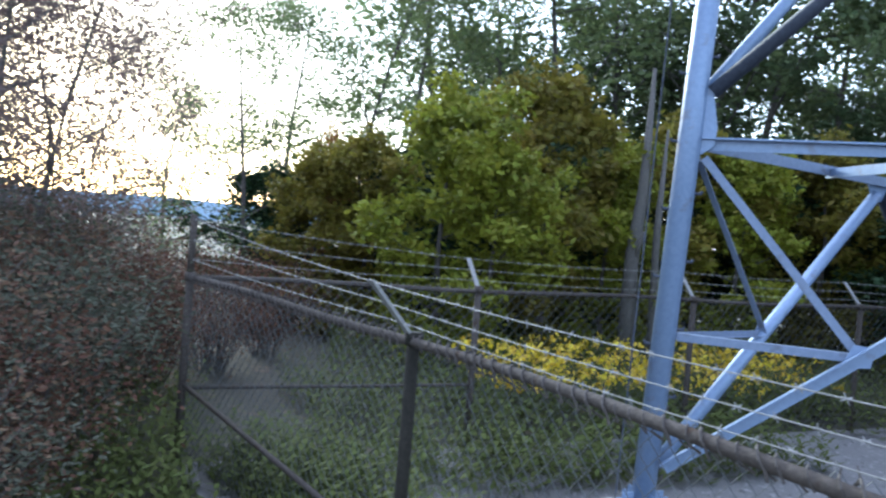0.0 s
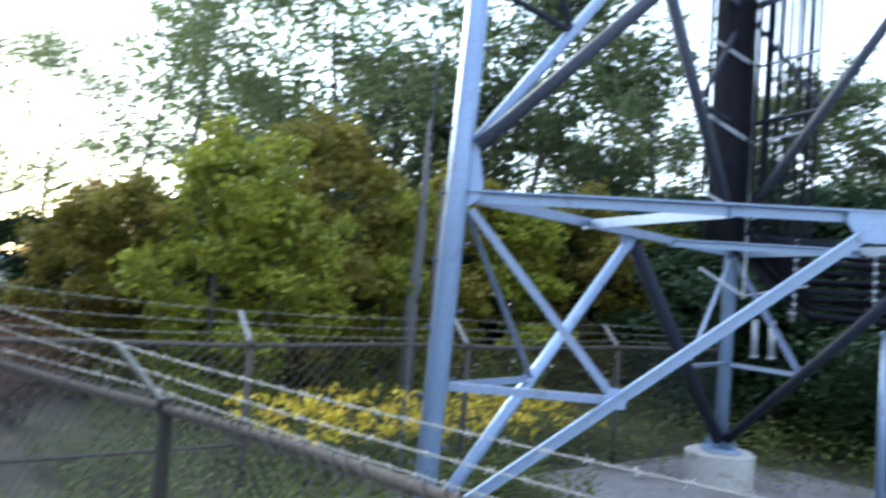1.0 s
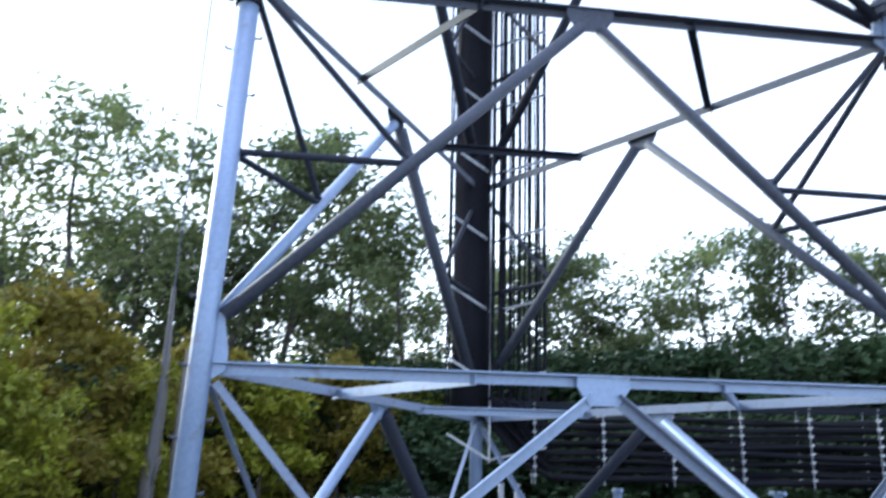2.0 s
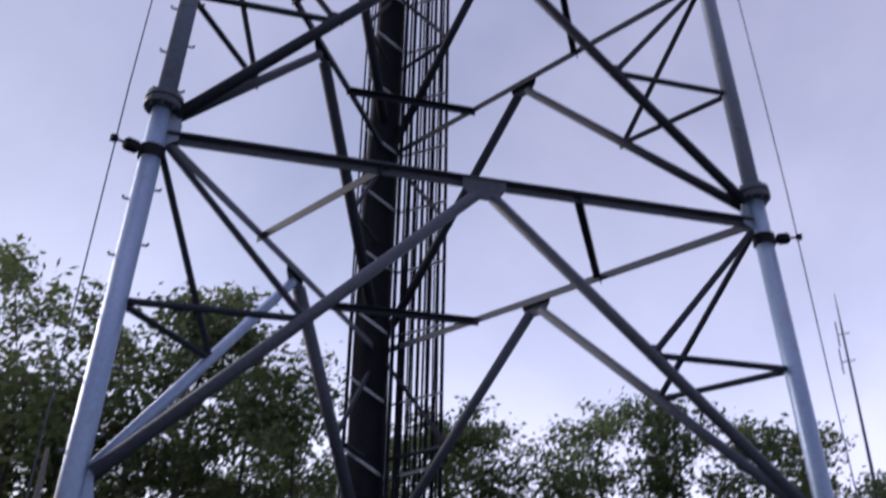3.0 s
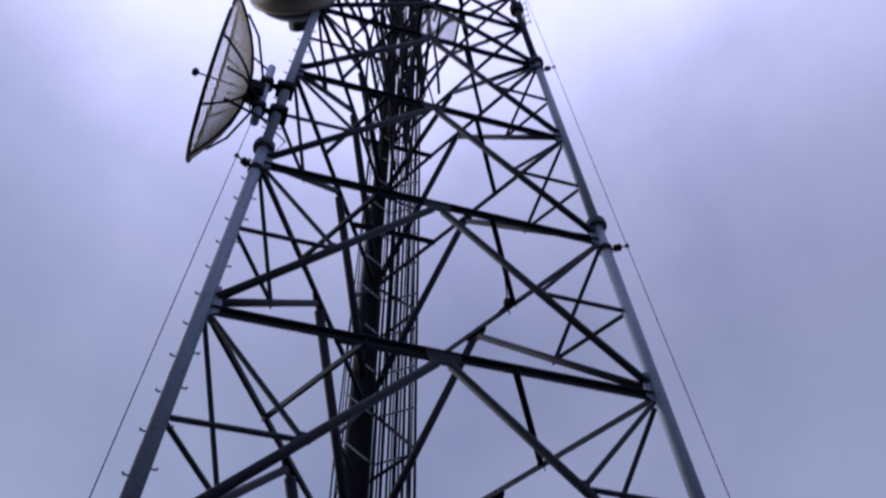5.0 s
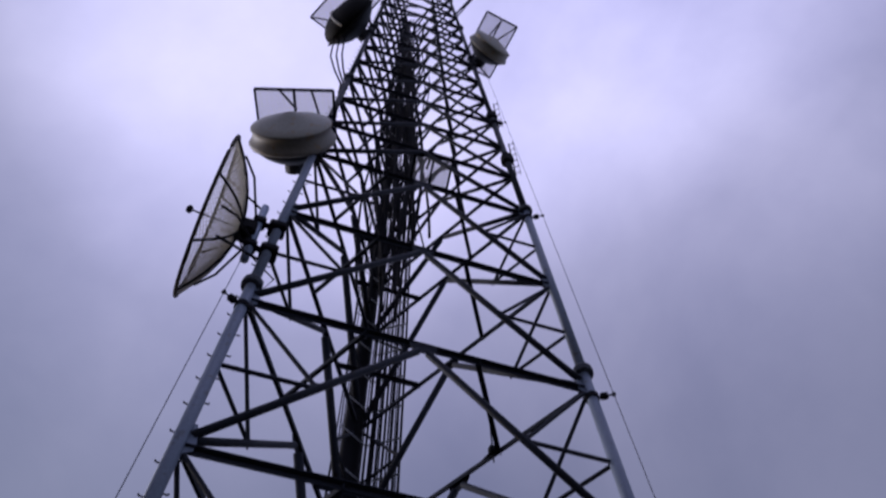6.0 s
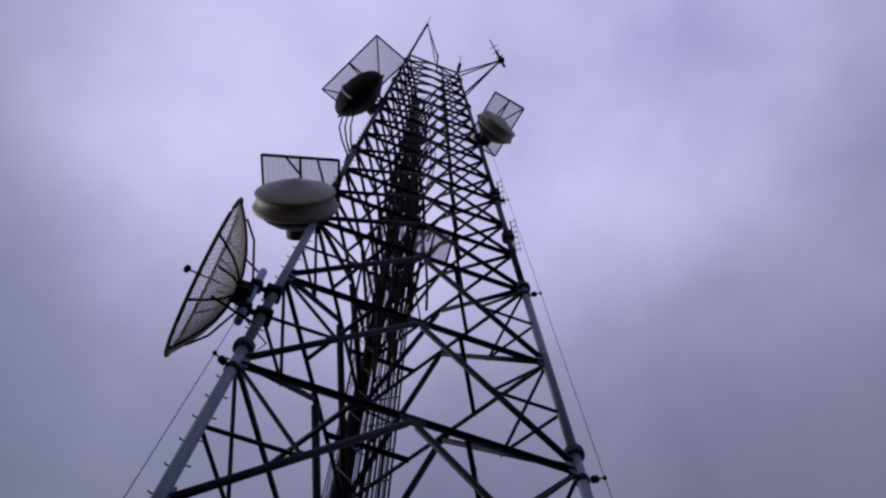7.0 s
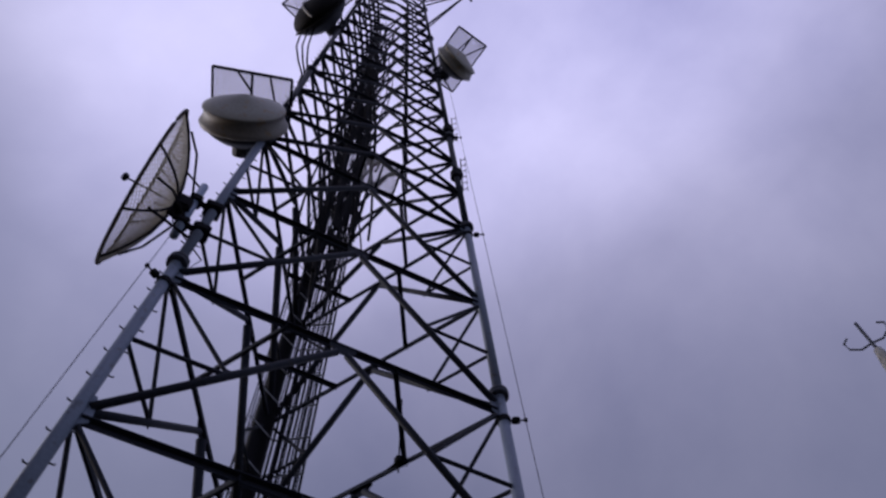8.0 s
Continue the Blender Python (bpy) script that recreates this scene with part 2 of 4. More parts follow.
def ground_height(x, y):
    d = math.hypot(x - 0.5, y)
    h = GROUND + 0.05 * noise.noise((x * 0.35, y * 0.35, 0)) * min(1, d / 6)
    away = max(0.0, d - 11)
    h += 0.25 * noise.noise((x * 0.08, y * 0.08, 3)) * min(1, away / 10)
    return h - 0.02 * max(0.0, d - 40)


bm = fresh()
rings = [0, 1.5, 3, 4.5, 6, 7.5, 9, 11, 13, 16, 20, 25, 32, 42, 60, 100, 200, 450, 1000, 2500]
spokes = 72
rows = []
for r in rings[1:]:
    rows.append([bm.verts.new((0.5 + r * math.cos(2 * math.pi * k / spokes), r * math.sin(2 * math.pi * k / spokes),
                               ground_height(0.5 + r * math.cos(2 * math.pi * k / spokes), r * math.sin(2 * math.pi * k / spokes)) if r < 90 else -2 - r * 0.012))
                 for k in range(spokes)])
hub = bm.verts.new((0.5, 0, GROUND))
for k in range(spokes):
    bm.faces.new((hub, rows[0][k], rows[0][(k + 1) % spokes]))
for a, b in zip(rows, rows[1:]):
    for k in range(spokes):
        bm.faces.new((a[k], b[k], b[(k + 1) % spokes], a[(k + 1) % spokes]))
tagged(put("ground", bm, SOIL, smooth=True), "dark leafy soil of a wooded hilltop", "ground", kind="structure")

# fence corners, in plan
CORNER = Vector((2.05, -6.73, 0))
NEAR_DIR = Vector((5.37 - 2.05, -1.98 + 6.73, 0)).normalized()
FAR_DIR = Vector((-4.3 - 2.05, -0.98 + 6.73, 0)).normalized()
RAIL_Z = 1.14

# the gravel yard inside the fence
bm = fresh()
n_u, n_v = 34, 30
grid_v = []
for i in range(n_u + 1):
    row = []
    for j in range(n_v + 1):
        q = CORNER + NEAR_DIR * (i / n_u * 13.6 - 0.05) + FAR_DIR * (j / n_v * 10.2 - 0.05)
        row.append(bm.verts.new((q.x, q.y, max(ground_height(q.x, q.y), GROUND - 0.02) + 0.03 + 0.012 * noise.noise((q.x * 3, q.y * 3, 8)))))
    grid_v.append(row)
for i in range(n_u):
    for j in range(n_v):
        bm.faces.new((grid_v[i][j], grid_v[i + 1][j], grid_v[i + 1][j + 1], grid_v[i][j + 1]))
bmesh.ops.recalc_face_normals(bm, faces=bm.faces)
tagged(put("gravel_yard", bm, GRAVEL, smooth=True), "grey crushed gravel of the fenced tower yard", "gravel", kind="structure")

# far hills beyond the gap in the trees; haze is painted into their colour
bm = fresh()
ridge = []
for k in range(61):
    az = radians(-175 + k * 1.5)
    h = 14 + 10 * noise.noise((k * 0.13, 0, 5)) + 3 * noise.noise((k * 0.5, 0, 9))
    ridge.append([Vector((1500 * math.cos(az), 1500 * math.sin(az), -60)), Vector((1500 * math.cos(az), 1500 * math.sin(az), h)),
                  Vector((1900 * math.cos(az), 1900 * math.sin(az), -60))])
rv = [[bm.verts.new(q) for q in col] for col in ridge]
for a, b in zip(rv, rv[1:]):
    for i in range(2):
        bm.faces.new((a[i], b[i], b[i + 1], a[i + 1]))
tagged(put("distant_hills", bm, HILL, smooth=True), "ridge of distant hills with blue haze put into its colour", "hills", kind="structure")

# ---------------------------------------------------------------- the tower
BASE_R, TAPER, TURN = 3.4, 0.0443, radians(299.5)
LEVELS = [0.0, 2.493, 5.52, 8.565, 11.62, 14.67, 17.72]
UPPER = 13
TOP = 43.7
LEVELS += [17.72 + (TOP - 17.72) * k / UPPER for k in range(1, UPPER + 1)]
LEG_L, LEG_R, LEG_B = 0, 1, 2


def leg_at(which, z):
    a = TURN + which * 2 * math.pi / 3
    r = BASE_R - TAPER * z
    return Vector((r * math.cos(a), r * math.sin(a), z))


def face_normal(i, j):
    a = (leg_at(i, 0) + leg_at(j, 0)) / 2
    return Vector((a.x, a.y, 0)).normalized()


def between(i, j, z, k):
    return leg_at(i, z).lerp(leg_at(j, z), k)


tower = thing("lattice_tower", "tall three-legged galvanised steel lattice communications tower", "tower")


def leg_radius(z):
    return 0.082 - 0.02 * z / TOP


bm = fresh()
tube(bm, (0, 0, -0.09), (0, 0, 0.09), 0.012, n=6)
bolt_mesh = bpy.data.meshes.new("bolt")
bm.to_mesh(bolt_mesh)
bm.free()
bolt_mesh.materials.append(FLANGE)
SUNK = (0.2, 0.0, 0.0)
FLANGES = [LEVELS[2] + 0.27, LEVELS[4] + 0.40, LEVELS[6] + 0.14] + [17.72 + 6.0 * k for k in range(1, 5)]
for leg in range(3):
    cuts = [0.02 - SUNK[leg]] + FLANGES + [TOP + 0.1]
    for z0, z1 in zip(cuts, cuts[1:]):
        bm = fresh()
        tube(bm, leg_at(leg, z0 + 0.002), leg_at(leg, z1 - 0.002), leg_radius(z0), leg_radius(z0), 20)
        # higher sections take shaded copies of the steel, darker with height
        part("leg", bm, STEEL if z0 < 5 else SHADED_ZINC if z0 < 17 else BRACE, tower, smooth=True)
    for z in FLANGES:
        bm = fresh()
        r = leg_radius(z)
        a = (leg_at(leg, z + 1) - leg_at(leg, z)).normalized()
        spun(bm, leg_at(leg, z), a, [(-0.075, r + 0.005), (-0.06, r + 0.07), (-0.012, r + 0.075), (-0.012, r + 0.06), (0.012, r + 0.06), (0.012, r + 0.075), (0.06, r + 0.07), (0.075, r + 0.005)], 20)
        ring = part("flange", bm, FLANGE, tower, "dark bolted pipe flange", smooth=False)
        for k in range(8):
            t = 2 * math.pi * k / 8
            ob = new("bolt", bolt_mesh)
            ob.parent = ring
            ob.location = leg_at(leg, z) + Vector((math.cos(t), math.sin(t), 0)) * (r + 0.045)
    # foot plate with bolts
    bm = fresh()
    low = -SUNK[leg]
    box(bm, leg_at(leg, 0.02 + low), (0.42, 0.42, 0.035), bevel=0.006)
    for sx in (-1, 1):
        for sy in (-1, 1):
            q = leg_at(leg, low) + Vector((sx * 0.15, sy * 0.15, 0))
            tube(bm, q, q + Vector((0, 0, 0.12)), 0.016, n=6)
    for k in range(4):
        t = math.pi / 4 + k * math.pi / 2
        d = Vector((math.cos(t), math.sin(t), 0))
        box(bm, leg_at(leg, 0.10 + low) + d * 0.12, (0.11, 0.012, 0.14), Matrix.Rotation(t, 3, "Z"))
    part("base_plate", bm, STEEL, tower)

for i, j in ((0, 1), (1, 2), (2, 0)):
    nrm = face_normal(i, j)
    for k, z in enumerate(LEVELS):
        big = z < 18
        if k:
            w = 0.084
            bm = fresh()
            angle(bm, between(i, j, z, 0.015), between(i, j, z, 0.985), Vector((0, 0, 1)), w)
            # back faces and upper levels get darker steel to imitate shade
            part("horizontal_brace", bm, (SHADED_ZINC if LEG_B in (i, j) else STEEL) if k == 1 else FLANGE if k == 2 else BRACE, tower)
            # gusset where the chevron meets the horizontal
            g = between(i, j, z, 0.5) - Vector((0, 0, 0.09))
            along = (leg_at(j, z) - leg_at(i, z)).normalized()
            bm = fresh()
            gw, gh = (0.2, 0.13) if big else (0.1, 0.07)
            ring = [g + along * x + Vector((0, 0, y)) for x, y in ((-gw, gh * 0.7), (gw, gh * 0.7), (gw, 0), (gw * 0.55, -gh), (-gw * 0.55, -gh), (-gw, 0))]
            loft(bm, [[q + nrm * s for q in ring] for s in (0.012, 0.024)])
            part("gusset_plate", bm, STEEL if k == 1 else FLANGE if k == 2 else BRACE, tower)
        if k + 1 < len(LEVELS):
            z1 = LEVELS[k + 1]
            lift = (0.32 if k == 1 else 0.17) if big else 0.10
            foot_z = z + (lift if k else 0.16)
            apex = between(i, j, z1, 0.5) - Vector((0, 0, 0.10 if big else 0.05))
            for a, b in ((i, j), (j, i)):
                foot = between(a, b, foot_z, 0.02)
                end = apex.lerp(foot, 0.03)
                bm = fresh()
                girth = 0.052 if big else 0.045
                if big and a == LEG_B:
                    girth = 0.075 if b == LEG_L else 0.06
                front = LEG_B not in (a, b)
                if k == 0 and front:
                    angle(bm, *((end, foot) if a == LEG_L else (foot, end)), -nrm, 0.085, 0.010)
                else:
                    tube(bm, foot, end, girth, n=12)
                # which faces catch the light is put in by choice of steel tone
                if k == 0:
                    shading = SHADED_ZINC if (front and a == LEG_R) else BRACE if a == LEG_B else STEEL
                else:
                    shading = STEEL if k == 1 and a == LEG_L and b == LEG_B else FLANGE if k == 1 else BRACE
                part("diagonal_brace", bm, shading, tower, smooth=not (k == 0 and front))
                if big and k < 6:
                    share = 0.415 if k == 0 else 0.47
                    mid_z = foot_z + (apex.z - foot_z) * share
                    meet = foot.lerp(apex, share)
                    for z_leg, inset in ((mid_z, 0.015), (z1 - 0.14, 0.02)):
                        bm = fresh()
                        if k == 0:
                            angle(bm, between(a, b, z_leg, inset), meet, nrm, 0.056 if front else 0.048, 0.008)
                        else:
                            tube(bm, between(a, b, z_leg, inset), meet, 0.030, n=8)
                        part("strut", bm, SHADED_ZINC if k == 0 else BRACE, tower)
                    along = (leg_at(b, z) - leg_at(a, z)).normalized()
                    bm = fresh()
                    ring = [meet + along * x + Vector((0, 0, y)) for x, y in ((-0.12, -0.07), (0.06, -0.05), (0.08, 0.08), (-0.05, 0.09))]
                    loft(bm, [[q + nrm * s for q in ring] for s in (0.013, 0.022)])
                    part("gusset_plate", bm, STEEL if k == 0 else FLANGE if k == 1 else BRACE, tower)
        if k and big:
            # short plates that carry the bracing on the legs
            for a, b in ((i, j), (j, i)):
                bm = fresh()
                along = (leg_at(b, z) - leg_at(a, z)).normalized()
                ring = [between(a, b, z, 0.0) + along * x + Vector((0, 0, y)) for x, y in ((0.05, -0.14), (0.17, -0.06), (0.18, 0.07), (0.13, 0.34), (0.05, 0.34))]
                loft(bm, [[q + nrm * s for q in ring] for s in (-0.006, 0.006)])
                part("gusset_plate", bm, STEEL if z < 5 else SHADED_ZINC, tower)

# plan bracing across the corners of every level
for k, z in enumerate(LEVELS[1:]):
    big = z < 18
    for a, b, c in ((0, 1, 2), (1, 2, 0), (2, 0, 1)):
        bm = fresh()
        angle(bm, between(a, b, z - 0.02, 0.34), between(a, c, z - 0.02, 0.34), Vector((0, 0, 1)), 0.08 if big else 0.07)
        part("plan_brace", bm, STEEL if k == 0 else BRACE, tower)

# climbing pegs on one leg
bm = fresh()
tube(bm, (0, 0, 0), (0.085, 0, 0), 0.010, n=6)
tube(bm, (0.081, 0, 0), (0.089, 0, 0.02), 0.010, n=6)
peg_mesh = bpy.data.meshes.new("step_bolt")
bm.to_mesh(peg_mesh)
bm.free()
peg_mesh.materials.append(FLANGE)
z = 0.6
while z < 40:
    for side in (-1, 1):
        ob = new("step_bolt", peg_mesh)
        ob.parent = tower
        t = radians(9) + side * 1.5
        ob.matrix_basis = Matrix.Translation(leg_at(0, z + 0.06 * side) + Vector((math.cos(t), math.sin(t), 0)) * 0.04) @ Matrix.Rotation(t, 4, "Z")
    z += 0.48

# ---------------------------------------------------------------- concrete piers
for leg in range(3):
    q = leg_at(leg, 0)
    bm = fresh()
    spun(bm, (q.x, q.y, -SUNK[leg]), (0, 0, 1), [(-0.6, 0.42), (-0.03, 0.42), (0.0, 0.39)], 28)
    pier = put("concrete_pier", bm, CONCRETE)
    tagged(pier, "round pale concrete footing under a tower leg", "footing", group="tower footings")

# ---------------------------------------------------------------- cables up the back leg
VIEW = Vector((0.982, -0.19, 0))
SIDE = Vector((0.19, 0.982, 0))
run = thing("cable_run", "black coaxial cables clamped to a zinc hanger ladder", "cables")


def run_at(z, out, side):
    return leg_at(LEG_B, z) + VIEW * out + SIDE * side


BRIDGE = Vector((0.16, 0.987, 0))


def bend(k, o, s):
    """The way of a cable from the bridge up into the vertical run."""
    z = 1.74 + 0.105 * (k % 8)
    back = Vector((-0.987, 0.16, 0)) * (0.10 * (k % 3) - 0.1)
    top = run_at(3.0, o, s)
    pts = [leg_at(LEG_B, 0) * 0.94 + back + BRIDGE * d + Vector((0, 0, z - 0.03 * math.sin(d * 4.2 + k))) for d in (13, 11, 9, 7, 5.5, 4.4, 3.3, 2.4, 1.5, 0.9)]
    near = pts[-1]
    return pts + [near.lerp(top, 0.3) - Vector((0, 0, 0.20)), near.lerp(top, 0.6) - Vector((0, 0, 0.15)), run_at(2.7, o, s)]


for k in range(9):
    s = -0.26 + 0.30 * k / 8
    bm = fresh()
    pipe(bm, bend(k, 0.16, s) + [run_at(3.4, 0.14, s * 0.8)], 0.036, 8)
    part("cable", bm, CABLE, run, smooth=True)
bm = fresh()
pipe(bm, [run_at(z, 0.10, -0.10 + 0.012 * math.sin(z * 0.7)) for z in np.arange(2.6, 42, 1.0)], [float(np.interp(z, (2.6, 8, 13, 17, 22), (0.255, 0.24, 0.215, 0.17, 0.10))) for z in np.arange(2.6, 42, 1.0)], 20)
part("sleeve", bm, CABLE, run, "thick smooth black sleeve round the leg", smooth=True)
for k in range(4):
    bm = fresh()
    pipe(bm, [run_at(z, 0.22, -0.33 - 0.03 * k + 0.02 * math.sin(z * 0.5 + k * 1.9)) for z in np.arange(2.6, 40 - 4 * k, 1.1)], 0.011 + 0.004 * (k % 2), 6)
    part("cable", bm, CABLE, run, smooth=True)
for k in range(18):
    s = 0.12 + 0.72 * (k + 0.35 * math.sin(k * 2.3)) / 17
    o = 0.40 - (s - 0.14) * 0.30
    bm = fresh()
    pts = bend(k + 3, o, s) + [run_at(z, o + 0.015 * math.sin(z * 1.3 + k), (s + 0.006 * math.cos(z * 0.7 + k * 3)) * (1.03 - 0.006 * z)) for z in np.arange(3.3, 42.0 - 0.7 * k, 1.2)]
    pipe(bm, pts, (0.014, 0.026, 0.012, 0.018)[k % 4], 6)
    part("cable", bm, CABLE, run, smooth=True)
bm = fresh()
tube(bm, run_at(1.9, 0.30, 0.16), run_at(41.5, 0.30, 0.16), 0.014, n=8)
part("ladder_rail", bm, BRIGHT, run)
z = 1.95
while z < 41:
    bm = fresh()
    angle(bm, run_at(z, 0.32, 0.16), run_at(z + 0.30, 0.52, -0.36), Vector((0, 0, 1)), 0.026, 0.007)
    angle(bm, run_at(z, 0.32, 0.16), run_at(z + 0.16, 0.45, 0.84 * (1.03 - 0.006 * z)), Vector((0, 0, 1)), 0.026, 0.007)
    part("hanger", bm, BRIGHT, run, "bright zinc cable hanger")
    z += 0.92


# ---------------------------------------------------------------- cable bridge to the hut
bridge = thing("cable_bridge", "zinc cable bridge carrying a black cable bundle", "cable bridge")


def bridge_at(d, z, back=0.0):
    q = leg_at(LEG_B, 0) * 0.94 + BRIDGE * d + Vector((-0.987, 0.16, 0)) * back
    return Vector((q.x, q.y, z))


for back in (-0.24, 0.24):
    bm = fresh()
    angle(bm, bridge_at(0.2, 2.66, back), bridge_at(13, 2.66, back), Vector((0, 0, 1)), 0.06)
    part("bridge_rail", bm, BRACE, bridge)
d = 0.7
while d < 12.8:
    bm = fresh()
    for back in (-0.2, 0.2):
        tube(bm, bridge_at(d, 2.66, back), bridge_at(d, 1.66, back), 0.006, n=5)
        for k in range(8):
            box(bm, bridge_at(d, 1.77 + 0.105 * k, back - 0.02), (0.05, 0.035, 0.03))
    tube(bm, bridge_at(d, 2.64, -0.24), bridge_at(d, 2.64, 0.24), 0.015, n=6)
    part("hanger", bm, BRIGHT, bridge, "bright zinc stack of cable clips")
    d += 0.86
for d in (1.75, 3.75, 7.4, 11.2):
    bm = fresh()
    tube(bm, bridge_at(d, GROUND - 0.1), bridge_at(d, 1.60), 0.055, n=14)
    tube(bm, bridge_at(d, 1.60, -0.24), bridge_at(d, 1.60, 0.24), 0.03, n=8)
    part("post", bm, STEEL, bridge, "blue-grey steel pipe post", smooth=True)

for d in (0.30, 0.50):
    bm = fresh()
    tube(bm, bridge_at(d, 1.66, 0.05), bridge_at(d, 1.22, 0.05), 0.035, n=10)
    tube(bm, bridge_at(d, 1.22, 0.05), bridge_at(d, 1.19, 0.05), 0.045, n=10)
    part("drop_pipe", bm, BRIGHT, bridge, "short pale pipe hanging under the bridge", smooth=True)

# ---------------------------------------------------------------- wires that stand off the legs
for leg, z_end in ((LEG_L, 13.0), (LEG_R, 30.0)):
    line = thing("standoff_wire", "thin wire held off a tower leg by dark clamps", "wire", group="standoff wires")
    a = TURN + leg * 2 * math.pi / 3
    out = Vector((math.cos(a), math.sin(a), 0))
    bm = fresh()
    pipe(bm, [leg_at(leg, z) + out * (0.20 + 0.018 * min(max(z, 0), 6)) for z in np.arange(-0.2, z_end, 1.0)], 0.006, 5)
    part("wire", bm, FLANGE, line)
    z = LEVELS[2] - 0.22
    while z < z_end:
        bm = fresh()
        tube(bm, leg_at(leg, z), leg_at(leg, z) + out * 0.31, 0.012, n=6)
        box(bm, leg_at(leg, z) + out * 0.17, (0.12, 0.09, 0.09), Matrix.Rotation(a, 3, "Z"), bevel=0.015)
        spun(bm, leg_at(leg, z - 0.05), (0, 0, 1), [(0, leg_radius(z) + 0.008), (0, leg_radius(z) + 0.022), (0.1, leg_radius(z) + 0.022), (0.1, leg_radius(z) + 0.008)], 16)
        box(bm, leg_at(leg, z) + out * 0.31, (0.05, 0.04, 0.05), Matrix.Rotation(a, 3, "Z"))
        part("clamp", bm, CABLE, line, "black clamp with an arm")
        z += 6.1

# ---------------------------------------------------------------- antennas
def frame_axes(axis):
    a = Vector(axis).normalized()
    s = Vector((0, 0, 1)).cross(a).normalized()
    return a, s, a.cross(s)


def drum_dish(name, label, centre, axis, r, mount, shell, skin, cone=0.18, depth=0.42):
    """A shrouded dish: a bowl behind, a cylindrical shroud, a shallow cone-shaped cover in front."""
    ob = thing(name, label, "dish antenna")
    a, s, u = frame_axes(axis)
    c = Vector(centre)
    bm = fresh()
    spun(bm, c, a, [(-depth * r, r * 0.94), (-depth * r * 0.93, r * 1.07), (-depth * r * 0.76, r * 1.10), (-depth * r * 0.64, r * 1.05), (-depth * r * 0.35, r * 0.985), (-depth * r * 0.06, r * 0.985), (-depth * r * 0.05, r * 1.02), (0.0, r * 1.02)], 40, cap=False)
    part("shroud", bm, shell, ob, smooth=True)
    bm = fresh()
    if cone > 0.4:
        spun(bm, c, a, [(cone * r * math.sin(t), max(r * 1.01 * math.cos(t), 0.01)) for t in (-0.02, 0.2, 0.45, 0.7, 0.95, 1.2, 1.4, 1.57)], 40)
    else:
        spun(bm, c, a, [(0.0, r * 1.01), (0.02, r * 1.0), (0.02 + cone * r * 0.28, r * 0.72), (0.02 + cone * r * 0.62, r * 0.36), (cone * r * 0.93, r * 0.10), (cone * r, 0.01)], 40)
    part("cover", bm, skin, ob, "pale weathered cone-shaped cover", smooth=True)
    bm = fresh()
    spun(bm, c, a, [(-depth * r - 0.55 * r * (1 - t * t) ** 0.9 * 0.9, max(r * t, 0.02)) for t in (0.0, 0.2, 0.4, 0.6, 0.8, 1.0)], 40)
    part("reflector", bm, FLANGE, ob, "dark dull-zinc back reflector", smooth=True)
    bm = fresh()
    back = c - a * (depth * r + 0.5 * r)
    spun(bm, back, a, [(-0.18, 0.12), (-0.18, 0.22), (0.05, 0.22), (0.12, 0.3)], 14)
    m = Vector(mount)
    tube(bm, back - a * 0.12, m, 0.05, n=10)
    for dz in (-0.35, 0.35):
        tube(bm, back + Vector((0, 0, dz * 0.5)), m + Vector((0, 0, dz)), 0.03, n=8)
        tube(bm, c - a * depth * r * 0.8 + s * (r * 0.7) * (1 if dz > 0 else -1), m + Vector((0, 0, dz)), 0.022, n=6)
    tube(bm, m - Vector((0, 0, 0.6)), m + Vector((0, 0, 0.6)), 0.06, n=10)
    for dz in (-0.35, 0.35):
        box(bm, m + Vector((0, 0, dz)), (0.24, 0.24, 0.12), bevel=0.02)
    part("mount", bm, FLANGE, ob, "dark steel pipe mount and struts")
    return ob


def ice_shield(label, corner, edge, depth, posts, slats=34):
    """A grating plate in a steel frame, held over an antenna by struts."""
    ob = thing("ice_shield", label, "ice shield", group="ice shields")
    c, e, d = Vector(corner), Vector(edge), Vector(depth)
    n = e.cross(d).normalized()
    bm = fresh()
    for p0, p1 in ((c, c + e), (c + e, c + e + d), (c + e + d, c + d), (c + d, c), (c + e * 0.5, c + e * 0.5 + d)):
        angle(bm, p0, p1, n, 0.055, 0.008)
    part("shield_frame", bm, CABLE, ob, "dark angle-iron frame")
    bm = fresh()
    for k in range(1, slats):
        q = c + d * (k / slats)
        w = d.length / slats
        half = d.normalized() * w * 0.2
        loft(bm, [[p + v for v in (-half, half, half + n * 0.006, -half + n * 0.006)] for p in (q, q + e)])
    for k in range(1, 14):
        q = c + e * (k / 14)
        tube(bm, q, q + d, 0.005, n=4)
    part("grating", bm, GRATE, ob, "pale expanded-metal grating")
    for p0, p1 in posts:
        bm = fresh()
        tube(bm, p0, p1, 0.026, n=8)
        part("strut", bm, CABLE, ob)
    return ob


# the open wire dish
grid = thing("grid_dish", "large wire-mesh parabolic grid dish with ribs on pipe mount", "dish antenna")
G_C, G_R = Vector((1.54, -3.46, 13.38)), 1.29
ga, gs, gu = frame_axes((0.10, -0.995, 0.0))


def on_dish(rad, t):
    return G_C + gs * (rad * math.cos(t)) + gu * (rad * math.sin(t)) + ga * (0.50 * (rad / G_R) ** 2 - 0.50)


